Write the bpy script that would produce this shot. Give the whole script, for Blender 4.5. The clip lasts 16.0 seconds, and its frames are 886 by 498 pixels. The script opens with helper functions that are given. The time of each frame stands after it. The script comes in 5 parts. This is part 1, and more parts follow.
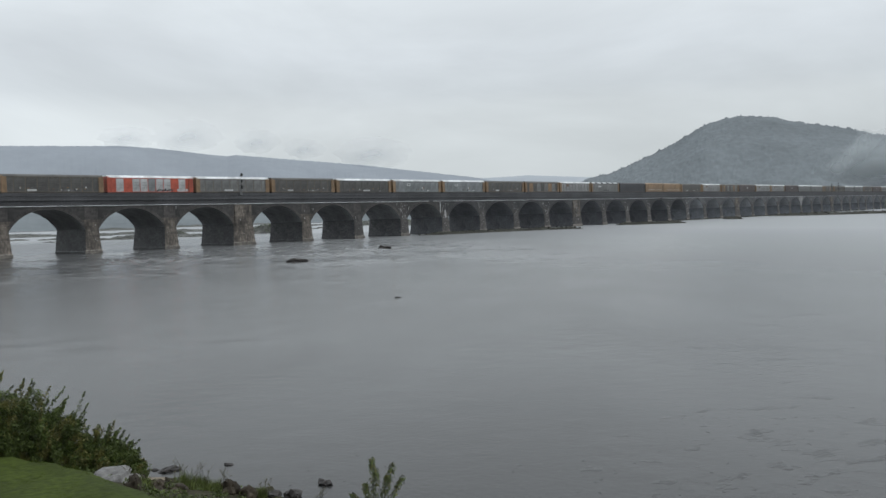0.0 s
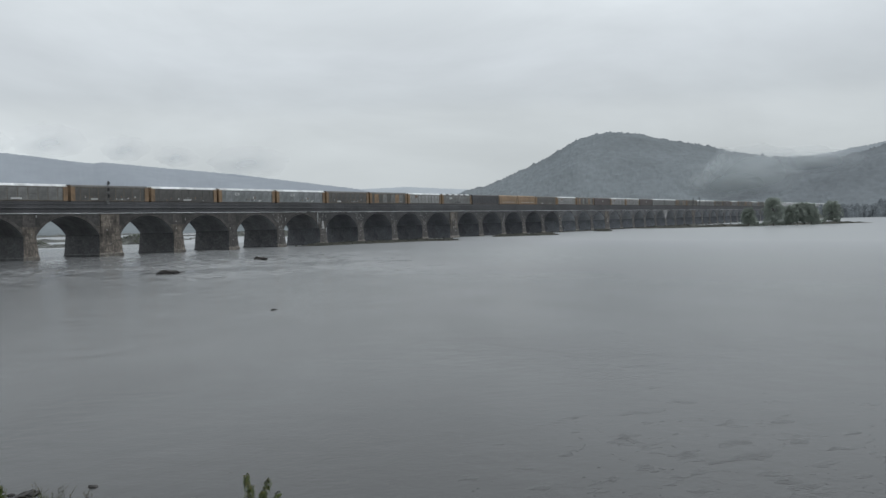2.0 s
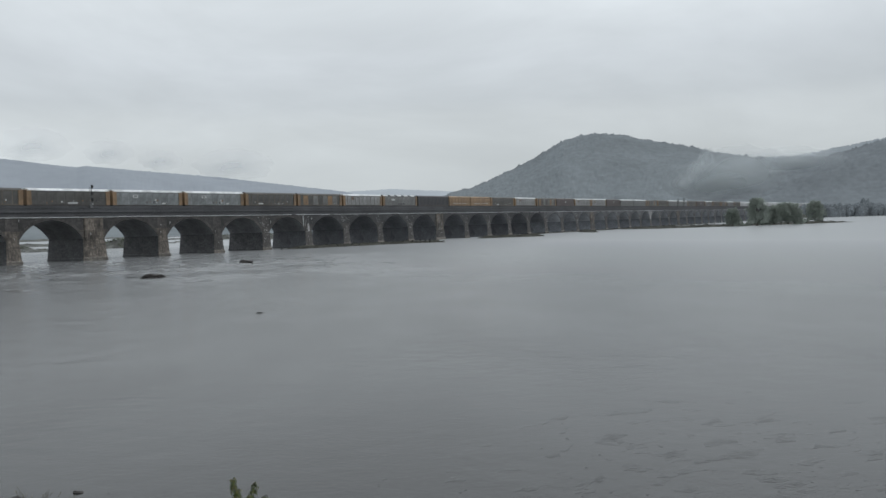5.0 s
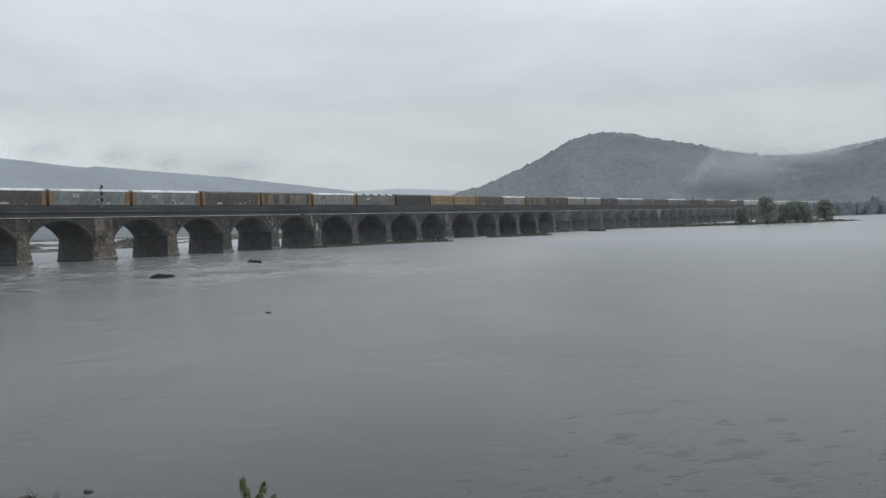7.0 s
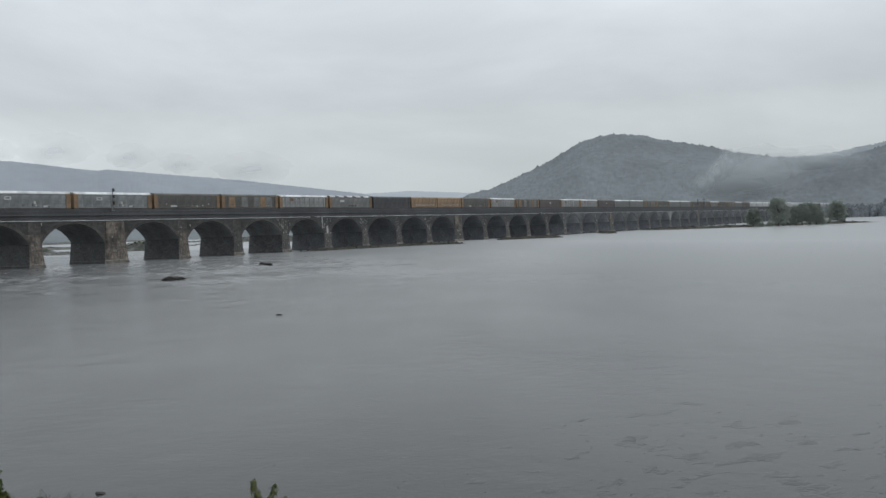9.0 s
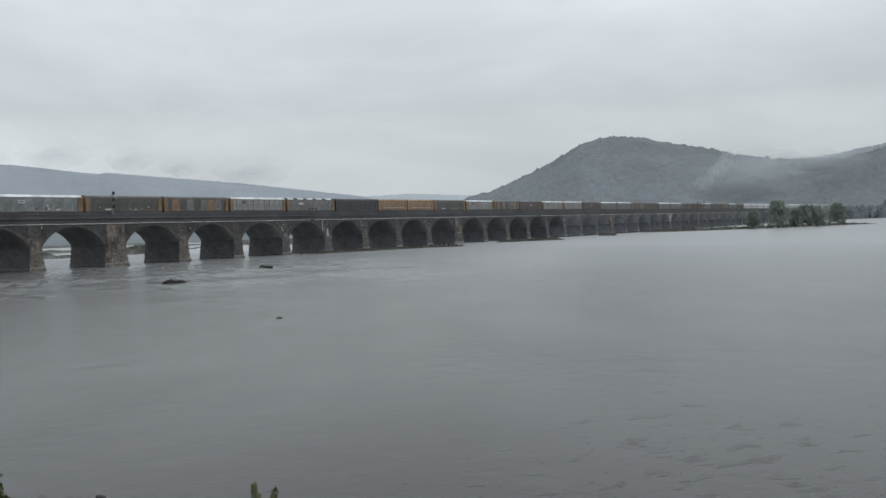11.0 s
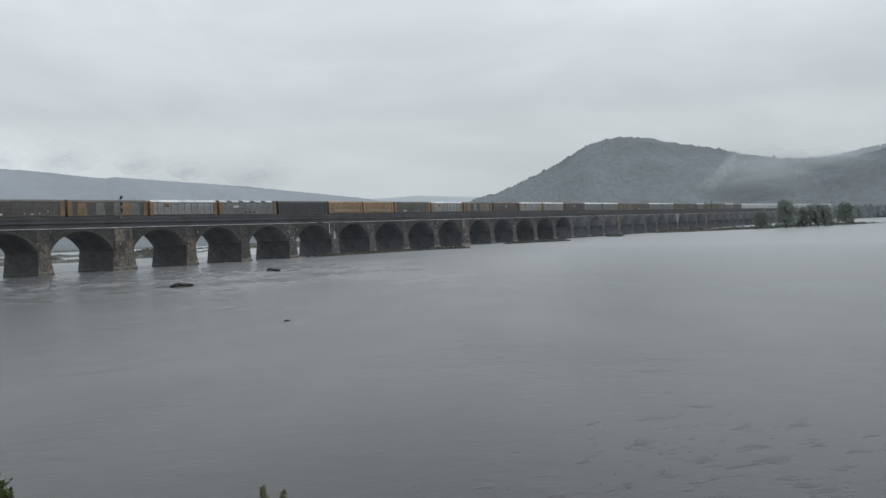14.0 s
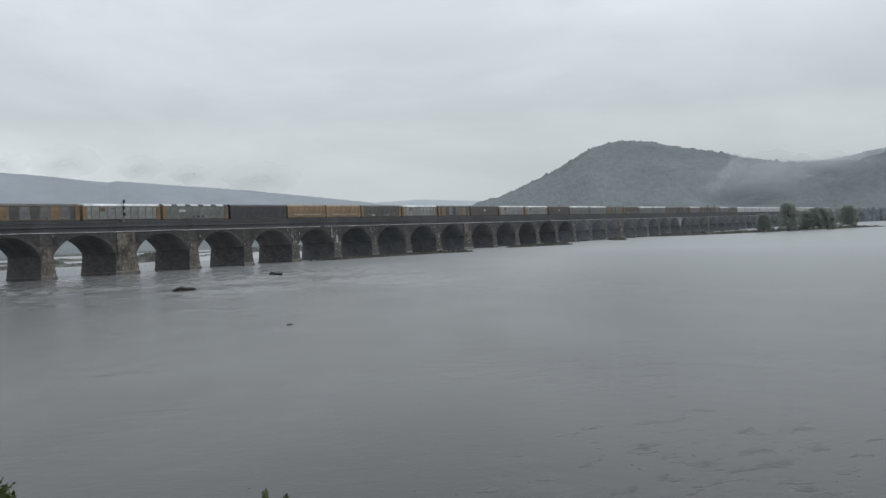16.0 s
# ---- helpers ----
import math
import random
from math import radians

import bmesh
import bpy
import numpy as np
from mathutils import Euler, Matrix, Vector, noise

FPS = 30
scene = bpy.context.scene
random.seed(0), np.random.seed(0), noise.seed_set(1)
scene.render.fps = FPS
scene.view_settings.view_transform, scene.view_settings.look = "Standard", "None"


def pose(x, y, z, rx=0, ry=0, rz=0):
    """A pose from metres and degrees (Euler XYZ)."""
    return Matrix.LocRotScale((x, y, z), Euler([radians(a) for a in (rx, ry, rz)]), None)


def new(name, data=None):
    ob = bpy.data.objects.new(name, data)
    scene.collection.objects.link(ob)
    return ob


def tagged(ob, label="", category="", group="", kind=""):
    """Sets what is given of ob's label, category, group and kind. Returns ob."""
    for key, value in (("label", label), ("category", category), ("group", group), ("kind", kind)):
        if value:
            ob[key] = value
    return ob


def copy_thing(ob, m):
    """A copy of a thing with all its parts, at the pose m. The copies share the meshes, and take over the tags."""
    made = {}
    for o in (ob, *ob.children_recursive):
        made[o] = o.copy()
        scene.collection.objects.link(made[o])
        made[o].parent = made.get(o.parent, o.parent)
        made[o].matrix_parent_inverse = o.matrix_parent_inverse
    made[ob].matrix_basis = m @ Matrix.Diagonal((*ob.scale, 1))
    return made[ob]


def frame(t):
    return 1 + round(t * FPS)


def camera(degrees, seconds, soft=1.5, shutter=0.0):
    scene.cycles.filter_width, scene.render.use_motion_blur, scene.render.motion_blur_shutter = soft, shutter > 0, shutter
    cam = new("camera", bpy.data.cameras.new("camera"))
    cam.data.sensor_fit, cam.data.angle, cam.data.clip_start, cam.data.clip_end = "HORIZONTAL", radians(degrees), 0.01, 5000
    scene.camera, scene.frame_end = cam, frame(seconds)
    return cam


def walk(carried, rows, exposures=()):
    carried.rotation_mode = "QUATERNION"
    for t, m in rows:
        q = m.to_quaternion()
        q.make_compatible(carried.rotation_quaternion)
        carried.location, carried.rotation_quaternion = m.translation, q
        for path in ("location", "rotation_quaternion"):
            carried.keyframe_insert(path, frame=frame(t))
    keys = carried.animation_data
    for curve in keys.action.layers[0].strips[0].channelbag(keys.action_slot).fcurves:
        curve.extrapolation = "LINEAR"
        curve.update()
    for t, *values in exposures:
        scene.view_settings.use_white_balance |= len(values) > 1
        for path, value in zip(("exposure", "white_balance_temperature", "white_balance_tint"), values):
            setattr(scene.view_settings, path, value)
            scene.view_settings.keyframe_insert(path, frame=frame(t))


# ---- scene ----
# The camera stands on a river bank, 7.8 m over the water, and is turned by hand.
# x runs along the railway bridge, y across it, z = 0 is the river.
EXPOSURE, SKY, SUN_UP, SUN_ROUND = 0.0, 1.16, 50, 30
EYE = (0.0, 0.0, 7.827)
cam = camera(54.0, 16.0)
TURNS = [
    (0.0, -49.103, -2.309, 1.736),
    (0.5, -52.495, -2.132, 1.625),
    (1.0, -55.205, -1.980, 1.380),
    (1.5, -56.425, -1.628, 1.369),
    (2.0, -57.117, -1.789, 1.428),
    (2.5, -57.362, -2.028, 1.547),
    (3.0, -57.849, -2.339, 1.462),
    (3.5, -58.079, -2.309, 1.401),
    (4.0, -58.211, -1.984, 1.587),
    (6.5, -57.706, -1.635, 1.891),
    (7.0, -57.504, -1.716, 1.903),
    (7.5, -57.238, -1.797, 1.966),
    (8.0, -57.007, -1.714, 2.010),
    (8.5, -56.860, -1.675, 1.993),
    (9.0, -56.828, -1.539, 1.987),
    (11.5, -56.815, -1.358, 2.156),
    (12.0, -56.822, -1.392, 2.391),
    (12.5, -56.772, -1.279, 2.536),
    (13.0, -56.542, -1.170, 2.496),
    (13.5, -56.446, -1.309, 2.420),
    (14.0, -56.365, -1.223, 2.480),
    (14.5, -56.309, -1.028, 2.536),
    (15.0, -56.274, -0.947, 2.456),
    (15.5, -56.257, -0.939, 2.485),
    (16.0, -56.208, -0.969, 2.529),
]
walk(cam, [(t, pose(*EYE, 90 + pitch, roll, yaw)) for t, yaw, pitch, roll in TURNS], [(0.0, EXPOSURE + 0.11), (0.6, EXPOSURE + 0.07), (1.6, EXPOSURE), (16.0, EXPOSURE)])

# ---------------------------------------------------------------- light
world = bpy.data.worlds.new("rainy_sky")
scene.world = world
world.use_nodes = True


def overcast(tree):
    """A rain sky: a Nishita sky under a deck of layered grey cloud."""
    n, l = tree.nodes, tree.links
    n.clear()
    out, bg = n.new("ShaderNodeOutputWorld"), n.new("ShaderNodeBackground")
    sky = n.new("ShaderNodeTexSky")
    sky.sky_type, sky.sun_disc = "NISHITA", False
    sky.sun_elevation, sky.sun_rotation = radians(SUN_UP), radians(180 - SUN_ROUND)
    dim = n.new("ShaderNodeVectorMath")
    dim.operation = "SCALE"
    dim.inputs["Scale"].default_value = 0.06
    l.new(sky.outputs[0], dim.inputs[0])
    co = n.new("ShaderNodeTexCoord")
    sep = n.new("ShaderNodeSeparateXYZ")
    l.new(co.outputs["Generated"], sep.inputs[0])
    # cloud deck: brightness by height over the horizon
    ramp = n.new("ShaderNodeValToRGB")
    e = ramp.color_ramp.elements
    e[0].position, e[0].color = 0.0, (0.565, 0.61, 0.635, 1)
    e[1].position, e[1].color = 1.0, (0.83, 0.88, 0.92, 1)
    for p, c in ((0.05, (0.585, 0.63, 0.652)), (0.090, (0.615, 0.66, 0.682)), (0.118, (0.612, 0.656, 0.680)), (0.138, (0.570, 0.614, 0.645)), (0.18, (0.592, 0.636, 0.672)),
                 (0.24, (0.680, 0.730, 0.765)), (0.30, (0.700, 0.750, 0.785)), (0.45, (0.675, 0.72, 0.755))):
        k = e.new(p)
        k.color = (*c, 1)
    wob = n.new("ShaderNodeTexNoise")
    wob.inputs["Scale"].default_value, wob.inputs["Detail"].default_value = 3.0, 4
    flat = n.new("ShaderNodeMapping")
    flat.inputs["Scale"].default_value = (1.0, 1.0, 2.6)
    l.new(co.outputs["Generated"], flat.inputs[0])
    l.new(flat.outputs[0], wob.inputs["Vector"])
    off = n.new("ShaderNodeMath")
    off.operation = "MULTIPLY_ADD"
    off.inputs[1].default_value = 0.04
    l.new(wob.outputs["Fac"], off.inputs[0])
    l.new(sep.outputs["Z"], off.inputs[2])
    sub = n.new("ShaderNodeMath")
    sub.operation = "SUBTRACT"
    sub.inputs[1].default_value = 0.02
    l.new(off.outputs[0], sub.inputs[0])
    l.new(sub.outputs[0], ramp.inputs[0])
    # soft billows
    bil = n.new("ShaderNodeTexNoise")
    bil.inputs["Scale"].default_value, bil.inputs["Detail"].default_value, bil.inputs["Roughness"].default_value = 2.6, 6, 0.55
    bil.inputs["Distortion"].default_value = 0.4
    l.new(flat.outputs[0], bil.inputs["Vector"])
    rng = n.new("ShaderNodeMapRange")
    rng.inputs["From Min"].default_value, rng.inputs["From Max"].default_value = 0.3, 0.7
    rng.inputs["To Min"].default_value, rng.inputs["To Max"].default_value = 0.87, 1.12
    l.new(bil.outputs["Fac"], rng.inputs["Value"])
    mul = n.new("ShaderNodeVectorMath")
    mul.operation = "SCALE"
    l.new(ramp.outputs[0], mul.inputs[0])
    # the deck is thinner high up over the far bank, and thick with rain low down there
    low, high, lift = n.new("ShaderNodeMapRange"), n.new("ShaderNodeMapRange"), n.new("ShaderNodeMapRange")
    for r, left, right in ((low, 1.00, 0.75), (high, 0.955, 1.05)):
        r.inputs["From Min"].default_value, r.inputs["From Max"].default_value = 0.4, 1.0
        r.inputs["To Min"].default_value, r.inputs["To Max"].default_value = left, right
        l.new(sep.outputs["X"], r.inputs["Value"])
    lift.inputs["From Min"].default_value, lift.inputs["From Max"].default_value = 0.07, 0.24
    l.new(sep.outputs["Z"], lift.inputs["Value"])
    duller = n.new("ShaderNodeMix")
    l.new(lift.outputs[0], duller.inputs["Factor"])
    l.new(low.outputs[0], duller.inputs["A"])
    l.new(high.outputs[0], duller.inputs["B"])
    both = n.new("ShaderNodeMath")
    both.operation = "MULTIPLY"
    l.new(rng.outputs[0], both.inputs[0])
    l.new(duller.outputs[0], both.inputs[1])
    mix = n.new("ShaderNodeMix")
    mix.data_type = "RGBA"
    mix.inputs["Factor"].default_value = 0.94
    l.new(dim.outputs[0], mix.inputs["A"])
    l.new(mul.outputs[0], mix.inputs["B"])
    l.new(both.outputs[0], mul.inputs["Scale"])
    l.new(mix.outputs["Result"], bg.inputs["Color"])
    bg.inputs["Strength"].default_value = SKY
    l.new(bg.outputs[0], out.inputs["Surface"])


overcast(world.node_tree)
sun = new("sun", bpy.data.lights.new("sun", "SUN"))
sun.data.energy, sun.data.angle, sun.data.color = 0.5, radians(40), (1.0, 0.97, 0.93)
sun.matrix_world = pose(0, 0, 400, 90 - SUN_UP, 0, SUN_ROUND)

# ---------------------------------------------------------------- materials


def material(name, base, rough=0.7, metal=0.0, grain=8.0, spread=0.25, stain=0.5, stain_to=0.3, bump=0.3, coat=0.0,
             stretch=(1, 1, 1), island=0.0, objectwise=0.0, spec=0.5, depth=0.05, blocks=()):
    """A weathered surface: base colour with fine grain, broad stains, relief, and variation from piece to piece."""
    m = bpy.data.materials.new(name)
    m.use_nodes = True
    n, l = m.node_tree.nodes, m.node_tree.links
    b = n["Principled BSDF"]
    b.inputs["Roughness"].default_value, b.inputs["Metallic"].default_value = rough, metal
    b.inputs["Coat Weight"].default_value, b.inputs["Coat Roughness"].default_value = coat, 0.15
    b.inputs["Specular IOR Level"].default_value = spec
    co = n.new("ShaderNodeTexCoord")
    mp = n.new("ShaderNodeMapping")
    mp.inputs["Scale"].default_value = stretch
    l.new(co.outputs["Object"], mp.inputs[0])
    fine, broad = n.new("ShaderNodeTexNoise"), n.new("ShaderNodeTexNoise")
    fine.inputs["Scale"].default_value, fine.inputs["Detail"].default_value = grain, 4
    broad.inputs["Scale"].default_value, broad.inputs["Detail"].default_value = stain, 5
    for t in (fine, broad):
        l.new(mp.outputs[0], t.inputs["Vector"])
    r1, r2 = n.new("ShaderNodeMapRange"), n.new("ShaderNodeMapRange")
    for r, t, s in ((r1, fine, spread), (r2, broad, stain_to)):
        r.inputs["From Min"].default_value, r.inputs["From Max"].default_value = 0.3, 0.7
        r.inputs["To Min"].default_value, r.inputs["To Max"].default_value = 1 - s, 1 + s
        l.new(t.outputs["Fac"], r.inputs["Value"])
    mu = n.new("ShaderNodeMath")
    mu.operation = "MULTIPLY"
    l.new(r1.outputs[0], mu.inputs[0])
    l.new(r2.outputs[0], mu.inputs[1])
    last = mu
    for amount, node, sock in ((island, "ShaderNodeNewGeometry", "Random Per Island"), (objectwise, "ShaderNodeObjectInfo", "Random")):
        if amount:
            g, r, k = n.new(node), n.new("ShaderNodeMapRange"), n.new("ShaderNodeMath")
            r.inputs["To Min"].default_value, r.inputs["To Max"].default_value = 1 - amount, 1 + amount
            l.new(g.outputs[sock], r.inputs["Value"])
            k.operation = "MULTIPLY"
            l.new(last.outputs[0], k.inputs[0])
            l.new(r.outputs[0], k.inputs[1])
            last = k
    if blocks:
        # coursed masonry: stones of this length and height, each of its own tone, with sunk joints
        long, tall = blocks
        parts, along, flat, bk = n.new("ShaderNodeSeparateXYZ"), n.new("ShaderNodeMath"), n.new("ShaderNodeCombineXYZ"), n.new("ShaderNodeTexBrick")
        l.new(co.outputs["Object"], parts.inputs[0])
        l.new(parts.outputs["X"], along.inputs[0])
        l.new(parts.outputs["Y"], along.inputs[1])
        l.new(along.outputs[0], flat.inputs["X"])
        l.new(parts.outputs["Z"], flat.inputs["Y"])
        l.new(flat.outputs[0], bk.inputs["Vector"])
        for key, value in (("Scale", 1.0), ("Mortar Size", 0.035), ("Mortar Smooth", 0.3), ("Bias", 0.0), ("Brick Width", long), ("Row Height", tall)):
            bk.inputs[key].default_value = value
        bk.inputs["Color1"].default_value, bk.inputs["Color2"].default_value, bk.inputs["Mortar"].default_value = (0.72,) * 3 + (1,), (1.28,) * 3 + (1,), (0.75,) * 3 + (1,)
        k = n.new("ShaderNodeMath")
        k.operation = "MULTIPLY"
        l.new(last.outputs[0], k.inputs[0])
        l.new(bk.outputs["Color"], k.inputs[1])
        last = k
    sc = n.new("ShaderNodeVectorMath")
    sc.operation = "SCALE"
    sc.inputs[0].default_value = base
    l.new(last.outputs[0], sc.inputs["Scale"])
    l.new(sc.outputs[0], b.inputs["Base Color"])
    if bump:
        bp = n.new("ShaderNodeBump")
        bp.inputs["Strength"].default_value, bp.inputs["Distance"].default_value = bump, depth
        l.new(fine.outputs["Fac"], bp.inputs["Height"])
        l.new(bp.outputs[0], b.inputs["Normal"])
    return m


def let_through(m, share):
    """Thin leaves: part of the light comes out on the other side."""
    n, l = m.node_tree.nodes, m.node_tree.links
    b, out = n["Principled BSDF"], n["Material Output"]
    thin, mix = n.new("ShaderNodeBsdfTranslucent"), n.new("ShaderNodeMixShader")
    l.new(b.inputs["Base Color"].links[0].from_socket, thin.inputs["Color"])
    mix.inputs[0].default_value = share
    l.new(b.outputs[0], mix.inputs[1])
    l.new(thin.outputs[0], mix.inputs[2])
    l.new(mix.outputs[0], out.inputs["Surface"])


def river():
    """Rain-pocked, silty river water: a glossy surface over dull grey-brown."""
    m = bpy.data.materials.new("river_water")
    m.use_nodes = True
    n, l = m.node_tree.nodes, m.node_tree.links
    b = n["Principled BSDF"]
    b.inputs["Base Color"].default_value = (0.009, 0.0078, 0.0066, 1)
    b.inputs["IOR"].default_value, b.inputs["Specular IOR Level"].default_value = 1.325, 0.5
    b.distribution = "MULTI_GGX"
    co = n.new("ShaderNodeTexCoord")

    def rough_noise(scale, stretch, detail=3, turn=0.6):
        mp, t = n.new("ShaderNodeMapping"), n.new("ShaderNodeTexNoise")
        mp.vector_type = "TEXTURE"
        mp.inputs["Scale"].default_value = stretch
        mp.inputs["Rotation"].default_value = (0, 0, turn)
        t.inputs["Scale"].default_value, t.inputs["Detail"].default_value = scale, detail
        l.new(co.outputs["Object"], mp.inputs[0])
        l.new(mp.outputs[0], t.inputs["Vector"])
        return t

    # gusts and currents: patches of ruffled and of slick water
    patch, gloss = rough_noise(0.10, (2.0, 1.0, 1), 4), n.new("ShaderNodeMapRange")
    gloss.inputs["From Min"].default_value, gloss.inputs["From Max"].default_value = 0.35, 0.65
    gloss.inputs["To Min"].default_value, gloss.inputs["To Max"].default_value = 0.195, 0.235
    l.new(patch.outputs["Fac"], gloss.inputs["Value"])
    # the riffle: slick tongues between broken water, a few metres wide
    tongue, torn = rough_noise(0.21, (1.6, 0.8, 1), 5, 0.2), n.new("ShaderNodeMapRange")
    torn.inputs["From Min"].default_value, torn.inputs["From Max"].default_value = 0.40, 0.60
    torn.inputs["To Min"].default_value, torn.inputs["To Max"].default_value = -0.18, 0.05
    l.new(tongue.outputs["Fac"], torn.inputs["Value"])
    # cat's-paws, and the riffle below the first piers: short waves stand steeper there
    paw, steep = rough_noise(0.05, (1.8, 1.0, 1), 5), n.new("ShaderNodeMapRange")
    steep.inputs["From Min"].default_value, steep.inputs["From Max"].default_value = 0.52, 0.70
    steep.inputs["To Min"].default_value, steep.inputs["To Max"].default_value = 0.35, 2.4
    l.new(paw.outputs["Fac"], steep.inputs["Value"])
    off, near, calm = n.new("ShaderNodeVectorMath"), n.new("ShaderNodeMapRange"), steep
    off.operation = "DISTANCE"
    off.inputs[1].default_value = (125, 190, 0)
    l.new(co.outputs["Object"], off.inputs[0])
    near.inputs["From Min"].default_value, near.inputs["From Max"].default_value = 25, 112
    near.inputs["To Min"].default_value, near.inputs["To Max"].default_value = 4.6, 0.0
    l.new(off.outputs["Value"], near.inputs["Value"])
    share, sheen = n.new("ShaderNodeMath"), n.new("ShaderNodeMath")
    share.operation, sheen.operation = "MULTIPLY", "MULTIPLY_ADD"
    share.inputs[1].default_value = 0.26
    l.new(near.outputs[0], share.inputs[0])
    l.new(torn.outputs[0], sheen.inputs[0])
    l.new(share.outputs[0], sheen.inputs[1])
    l.new(gloss.outputs[0], sheen.inputs[2])
    l.new(sheen.outputs[0], b.inputs["Roughness"])
    steep = n.new("ShaderNodeMath")
    steep.operation = "MAXIMUM"
    l.new(calm.outputs[0], steep.inputs[0])
    l.new(near.outputs[0], steep.inputs[1])
    height = None
    for scale, stretch, amount in ((0.36, (1.0, 1.0, 1), 0.22), (1.1, (0.8, 1.1, 1), 0.09), (4.5, (1, 1, 1), 0.045)):
        t, k = rough_noise(scale, stretch, 3, 0.9), n.new("ShaderNodeMath")
        k.operation = "MULTIPLY_ADD"
        k.inputs[1].default_value = amount
        if scale < 2:
            ruffled, level = n.new("ShaderNodeMath"), n.new("ShaderNodeMath")
            ruffled.operation, level.operation = "MULTIPLY", "SUBTRACT"
            level.inputs[1].default_value = 0.5
            l.new(t.outputs["Fac"], level.inputs[0])
            l.new(level.outputs[0], ruffled.inputs[0])
            l.new(steep.outputs[0], ruffled.inputs[1])
            l.new(ruffled.outputs[0], k.inputs[0])
        else:
            l.new(t.outputs["Fac"], k.inputs[0])
        if height:
            l.new(height.outputs[0], k.inputs[2])
        height = k
    # small standing ripples over the shallows off the near shore
    spot, away, shallow, ripple = rough_noise(0.75, (1.2, 0.8, 1), 3, -0.35), n.new("ShaderNodeVectorMath"), n.new("ShaderNodeMapRange"), rough_noise(7.0, (1, 1, 1), 2)
    away.operation = "DISTANCE"
    away.inputs[1].default_value = (29, 6, 0)
    l.new(co.outputs["Object"], away.inputs[0])
    shallow.inputs["From Min"].default_value, shallow.inputs["From Max"].default_value = 4, 15
    shallow.inputs["To Min"].default_value, shallow.inputs["To Max"].default_value = 0.55, 0.72
    l.new(away.outputs["Value"], shallow.inputs["Value"])
    over, some, rough = n.new("ShaderNodeMath"), n.new("ShaderNodeMapRange"), n.new("ShaderNodeMath")
    over.operation, rough.operation = "SUBTRACT", "MULTIPLY"
    l.new(spot.outputs["Fac"], over.inputs[0])
    l.new(shallow.outputs[0], over.inputs[1])
    some.inputs["From Min"].default_value, some.inputs["From Max"].default_value = 0.0, 0.16
    some.inputs["To Max"].default_value = 0.26
    l.new(over.outputs[0], some.inputs["Value"])
    l.new(ripple.outputs["Fac"], rough.inputs[0])
    l.new(some.outputs[0], rough.inputs[1])
    total = n.new("ShaderNodeMath")
    total.operation = "ADD"
    l.new(height.outputs[0], total.inputs[0])
    l.new(rough.outputs[0], total.inputs[1])
    height = total
    # rings of single drops
    drops, dent, sunk = n.new("ShaderNodeTexVoronoi"), n.new("ShaderNodeMapRange"), n.new("ShaderNodeMath")
    drops.inputs["Scale"].default_value = 1.9
    l.new(co.outputs["Object"], drops.inputs["Vector"])
    dent.inputs["From Max"].default_value = 0.11
    dent.inputs["To Min"].default_value, dent.inputs["To Max"].default_value = 0.60, 0.0
    l.new(drops.outputs["Distance"], dent.inputs["Value"])
    sunk.operation = "ADD"
    l.new(height.outputs[0], sunk.inputs[0])
    l.new(dent.outputs[0], sunk.inputs[1])
    height = sunk
    bp = n.new("ShaderNodeBump")
    bp.inputs["Strength"].default_value, bp.inputs["Distance"].default_value = 0.22, 1.0
    l.new(height.outputs[0], bp.inputs["Height"])
    l.new(bp.outputs[0], b.inputs["Normal"])
    # far reaches whitened to imitate rain haze: pale diffuse mixed in by distance
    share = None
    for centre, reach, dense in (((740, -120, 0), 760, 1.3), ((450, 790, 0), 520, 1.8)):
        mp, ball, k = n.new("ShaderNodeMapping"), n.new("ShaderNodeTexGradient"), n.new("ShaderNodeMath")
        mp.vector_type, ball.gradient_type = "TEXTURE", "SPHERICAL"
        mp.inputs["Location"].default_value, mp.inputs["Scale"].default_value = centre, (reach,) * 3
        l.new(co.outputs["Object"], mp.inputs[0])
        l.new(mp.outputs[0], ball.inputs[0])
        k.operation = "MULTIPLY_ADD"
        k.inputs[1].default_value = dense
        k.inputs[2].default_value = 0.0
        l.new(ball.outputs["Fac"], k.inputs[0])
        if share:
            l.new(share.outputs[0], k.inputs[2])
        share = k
    most, airlight, mix = n.new("ShaderNodeMath"), n.new("ShaderNodeBsdfDiffuse"), n.new("ShaderNodeMixShader")
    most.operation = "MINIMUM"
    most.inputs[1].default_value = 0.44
    airlight.inputs["Color"].default_value = (0.63, 0.655, 0.67, 1)
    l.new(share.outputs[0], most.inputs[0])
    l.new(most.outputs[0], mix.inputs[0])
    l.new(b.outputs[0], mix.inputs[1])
    l.new(airlight.outputs[0], mix.inputs[2])
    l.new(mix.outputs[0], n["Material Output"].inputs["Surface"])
    return m


